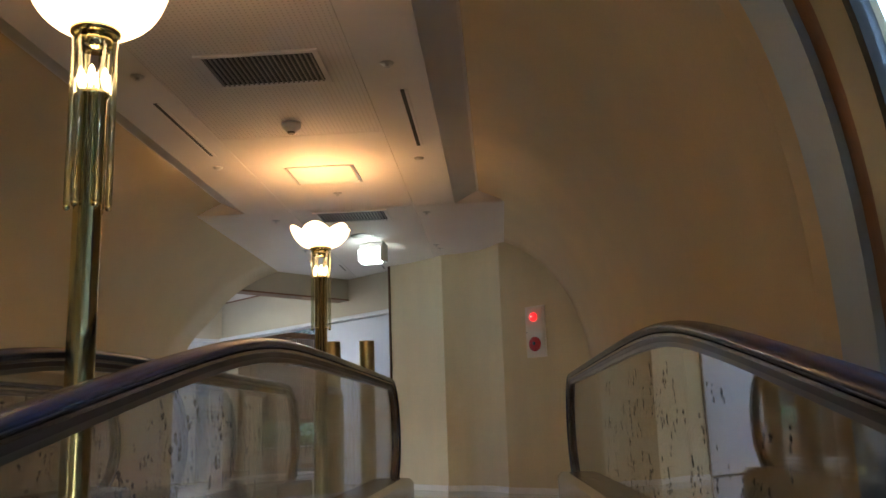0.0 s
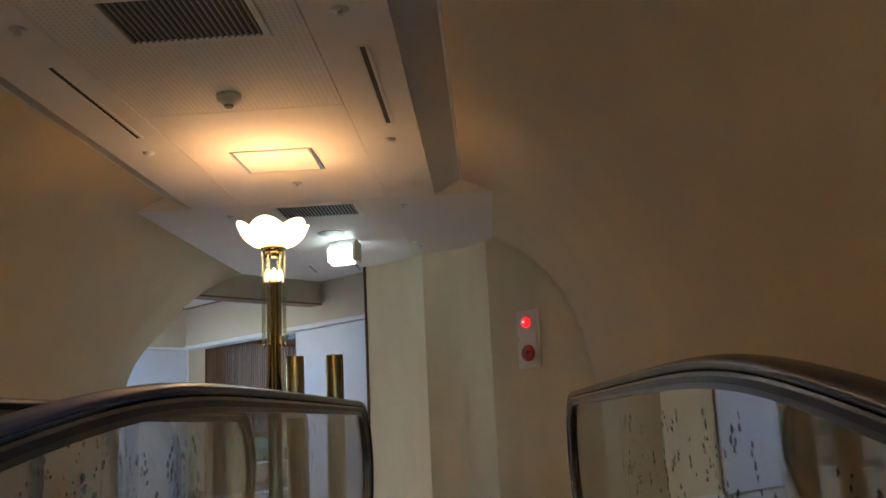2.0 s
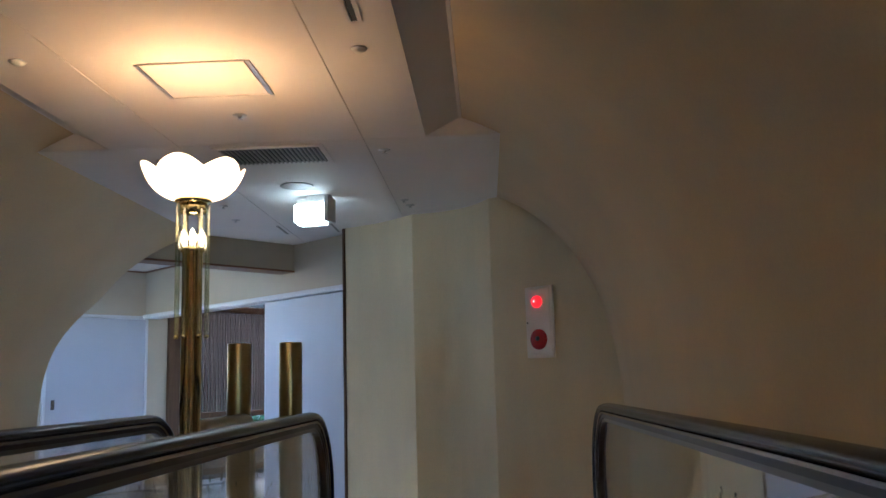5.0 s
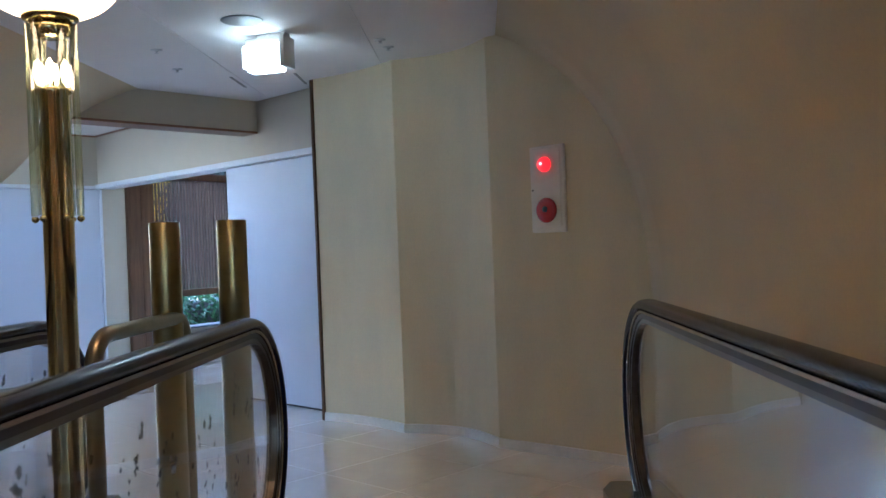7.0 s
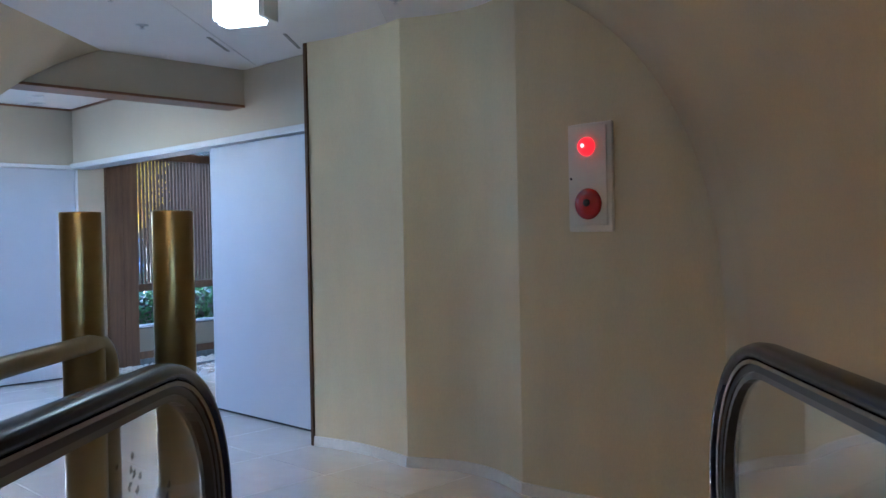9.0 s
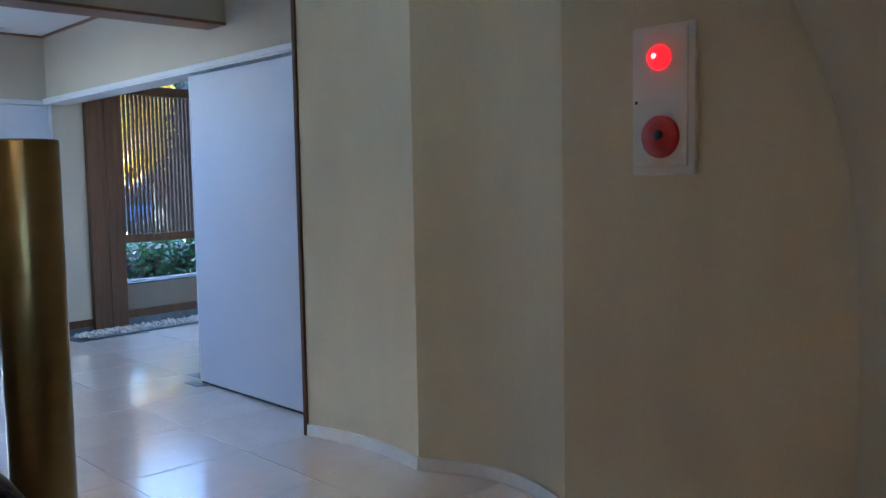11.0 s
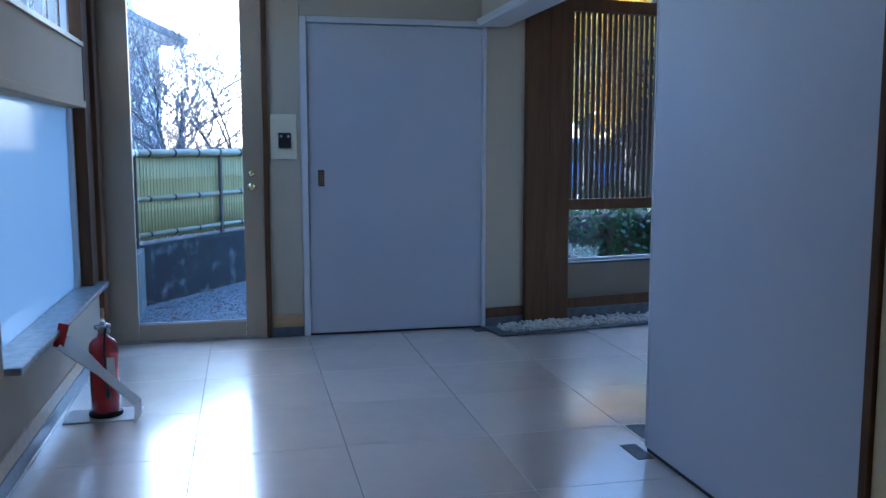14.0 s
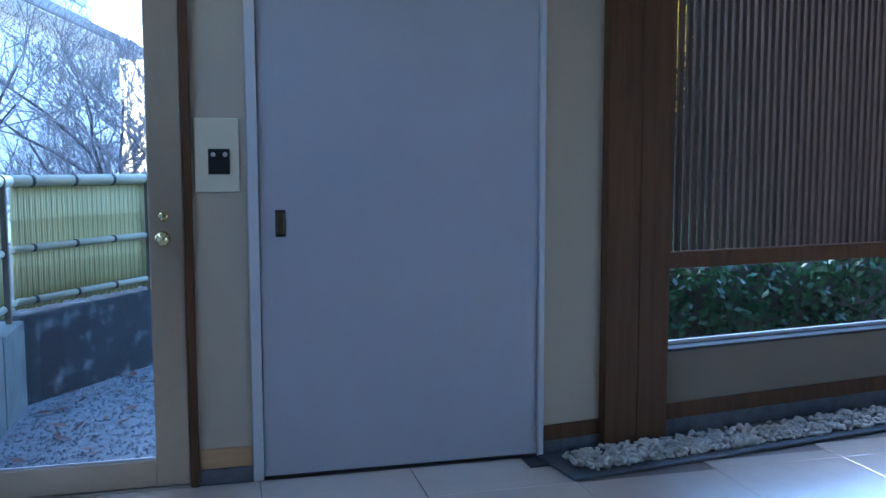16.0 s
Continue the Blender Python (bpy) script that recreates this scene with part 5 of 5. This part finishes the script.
part("vent_window", box(5.3, 5.75, -0.02, 0.08, 3.55, 3.95, 0.01), M_WINDARK, house, "small dark opening under the eave")
for k in range(8):
    w = part("window", box(4.35 - k * 1.25, 4.83 - k * 1.25, -0.02, 0.08, 3.22, 3.74, 0.01), M_WINDARK, house, "small square dark window")
    part("frame", box(4.30 - k * 1.25, 4.88 - k * 1.25, -0.015, 0.06, 3.16, 3.215, 0.005), M_VENT, w)
for k in range(4):
    w = part("window", box(3.2 - k * 2.1, 4.7 - k * 2.1, 0.36, 0.46, 5.2, 7.4, 0.01), M_WINDARK, house, "large upper window")
    part("frame", box(3.92 - k * 2.1, 3.98 - k * 2.1, 0.33, 0.42, 5.2, 7.4, 0.005), M_FACADE, w)


def leafy_tree(m, label, mat, seed, height, count):
    rnd = random.Random(seed)
    t = thing("autumn_tree", m, label, "tree")
    bm = tube([(0, 0, 0), (0.05, 0.02, height * 0.2), (0.0, 0.05, height * 0.45), (0.1, 0, height * 0.8)], [0.14, 0.11, 0.08, 0.03], 9)
    for k in range(7):
        a = rnd.uniform(0, 6.28)
        z = height * rnd.uniform(0.25, 0.6)
        tube([(0.02, 0.02, z), (0.6 * math.cos(a), 0.6 * math.sin(a), z + 0.5), (1.2 * math.cos(a), 1.2 * math.sin(a), z + 0.9)], [0.05, 0.035, 0.012], 6, bm)
    part("trunk", bm, M_BARK_SHADE, t)
    crown = leaf_clump("crown", I4, (1.35, 1.35, height * 0.8), count, mat, "", "", 0.14, seed, "ball")
    crown.parent = t
    crown.matrix_basis = pose(0, 0, 1.05)
    return t


leafy_tree(CM @ pose(4.2, 12.0, -0.2), "yellow autumn tree in the garden", M_YELLOW, 31, 4.0, 17000)


def evergreen_screen(m, length, depth, height, seed, count, leaf, label, mat):
    h = thing("evergreen_hedge", m, label, "hedge", "tall evergreen hedges")
    crown = leaf_clump("crown", I4, (length / 2, depth / 2, height), count, mat, "", "", leaf, seed)
    crown.parent = h
    # added dark core: shade deep in the leaves, also stops sunlight
    part("inner_twigs", box(-length / 2 * 0.97, length / 2 * 0.97, -depth * 0.25, depth * 0.3, 0, height * 0.88, 0.1), M_BARK_SHADE, h)


evergreen_screen(CM @ pose(8.6, 12.4, -0.2), 7.0, 1.6, 4.8, 41, 16000, 0.16, "tall evergreen hedge beyond the garden, leaves painted dark as shade", M_SHADELEAF)
evergreen_screen(pose(5.6, -1.5, -0.2, 0, 0, 90), 13.0, 1.4, 4.4, 43, 30000, 0.13, "tall evergreen hedge beside the tunnel window", M_GARDENLEAF)


def parked_car(m):
    c = thing("parked_car", m, "blue car parked beyond the hedge", "car")
    prof = [(-2.0, 0.35), (-2.05, 0.75), (-1.75, 0.85), (-1.1, 0.95), (-0.6, 1.42), (0.9, 1.45), (1.6, 0.98), (2.0, 0.90), (2.05, 0.40)]
    bm = bmesh.new()
    f0 = [bm.verts.new((x, -0.8, z)) for x, z in prof]
    f1 = [bm.verts.new((x, 0.8, z)) for x, z in prof]
    bm.faces.new(f0)
    bm.faces.new(f1[::-1])
    for i in range(len(prof)):
        j = (i + 1) % len(prof)
        bm.faces.new((f0[i], f0[j], f1[j], f1[i]))
    bmesh.ops.bevel(bm, geom=list(bm.edges), offset=0.06, segments=2, affect="EDGES")
    body = part("body", bm, M_CAR, c, "", True)
    part("side_window", box(-0.55, 0.15, -0.812, -0.79, 0.98, 1.34, 0.01), M_WINDARK, c)
    part("side_window", box(0.20, 1.0, -0.812, -0.79, 0.98, 1.34, 0.01), M_WINDARK, c)
    for x in (-1.3, 1.3):
        for y in (-0.72, 0.72):
            w = part("wheel", lathe([(0.001, -0.09), (0.20, -0.09), (0.31, -0.08), (0.32, 0.0), (0.31, 0.08), (0.20, 0.09), (0.001, 0.09)], 24), M_BLACK, c, "", True, pose(x, y, 0.32, 90))
            part("rim", lathe([(0.001, -0.095), (0.18, -0.097), (0.19, -0.091)], 20), M_STEEL, w, "", True)
    return c


parked_car(CM @ pose(5.0, 15.2, -0.12, 0, 0, 8) @ Matrix.Diagonal((1.0, 1.0, 1.05, 1)))

# ---- floor tiles, one by one ----
floor_ob = bpy.data.objects["floor"]
tile_bm = box(0.0015, TS - 0.0015, 0.0015, TS - 0.0015, -0.012, 0.0, 0.0012, seg=1)
tile_me = bpy.data.meshes.new("tile")
bmesh.ops.recalc_face_normals(tile_bm, faces=tile_bm.faces)
tile_bm.to_mesh(tile_me)
tile_bm.free()
tile_me.materials.append(M_TILE)
for i in range(-4, 8):
    for j in range(-9, 6):
        x, y = GX + i * TS, GY + j * TS
        c = CM @ Vector((x + TS / 2, y + TS / 2, 0))
        if c.y < 6.9 and not (c.y > 5.5 and 1.9 < abs(c.x) < 3.0):
            continue
        if y + TS / 2 > 4.0 + max(0, 0.15 * (x - 0.2)) - 0.1 and not (y + TS / 2 < 4.15 and x < 0.2):
            continue
        if x + TS / 2 < -2.5 or x > 3.8:
            continue
        if x > 0.15 and y + TS > 3.66 + 0.15 * (x - 0.2):
            # cut tiles along the pebble strip
            y_cut = 3.66 + 0.15 * (x - 0.2)
            f = (y_cut - y) / TS
            if f > 0.15:
                share("tile", tile_me, floor_ob, pose(x, y, 0) @ Matrix.Diagonal((1, f, 1, 1)))
            continue
        if y + TS > 3.99:
            f = (3.985 - y) / TS
            if f > 0.08:
                share("tile", tile_me, floor_ob, pose(x, y, 0) @ Matrix.Diagonal((1, f, 1, 1)))
            continue
        share("tile", tile_me, floor_ob, pose(x, y, 0))
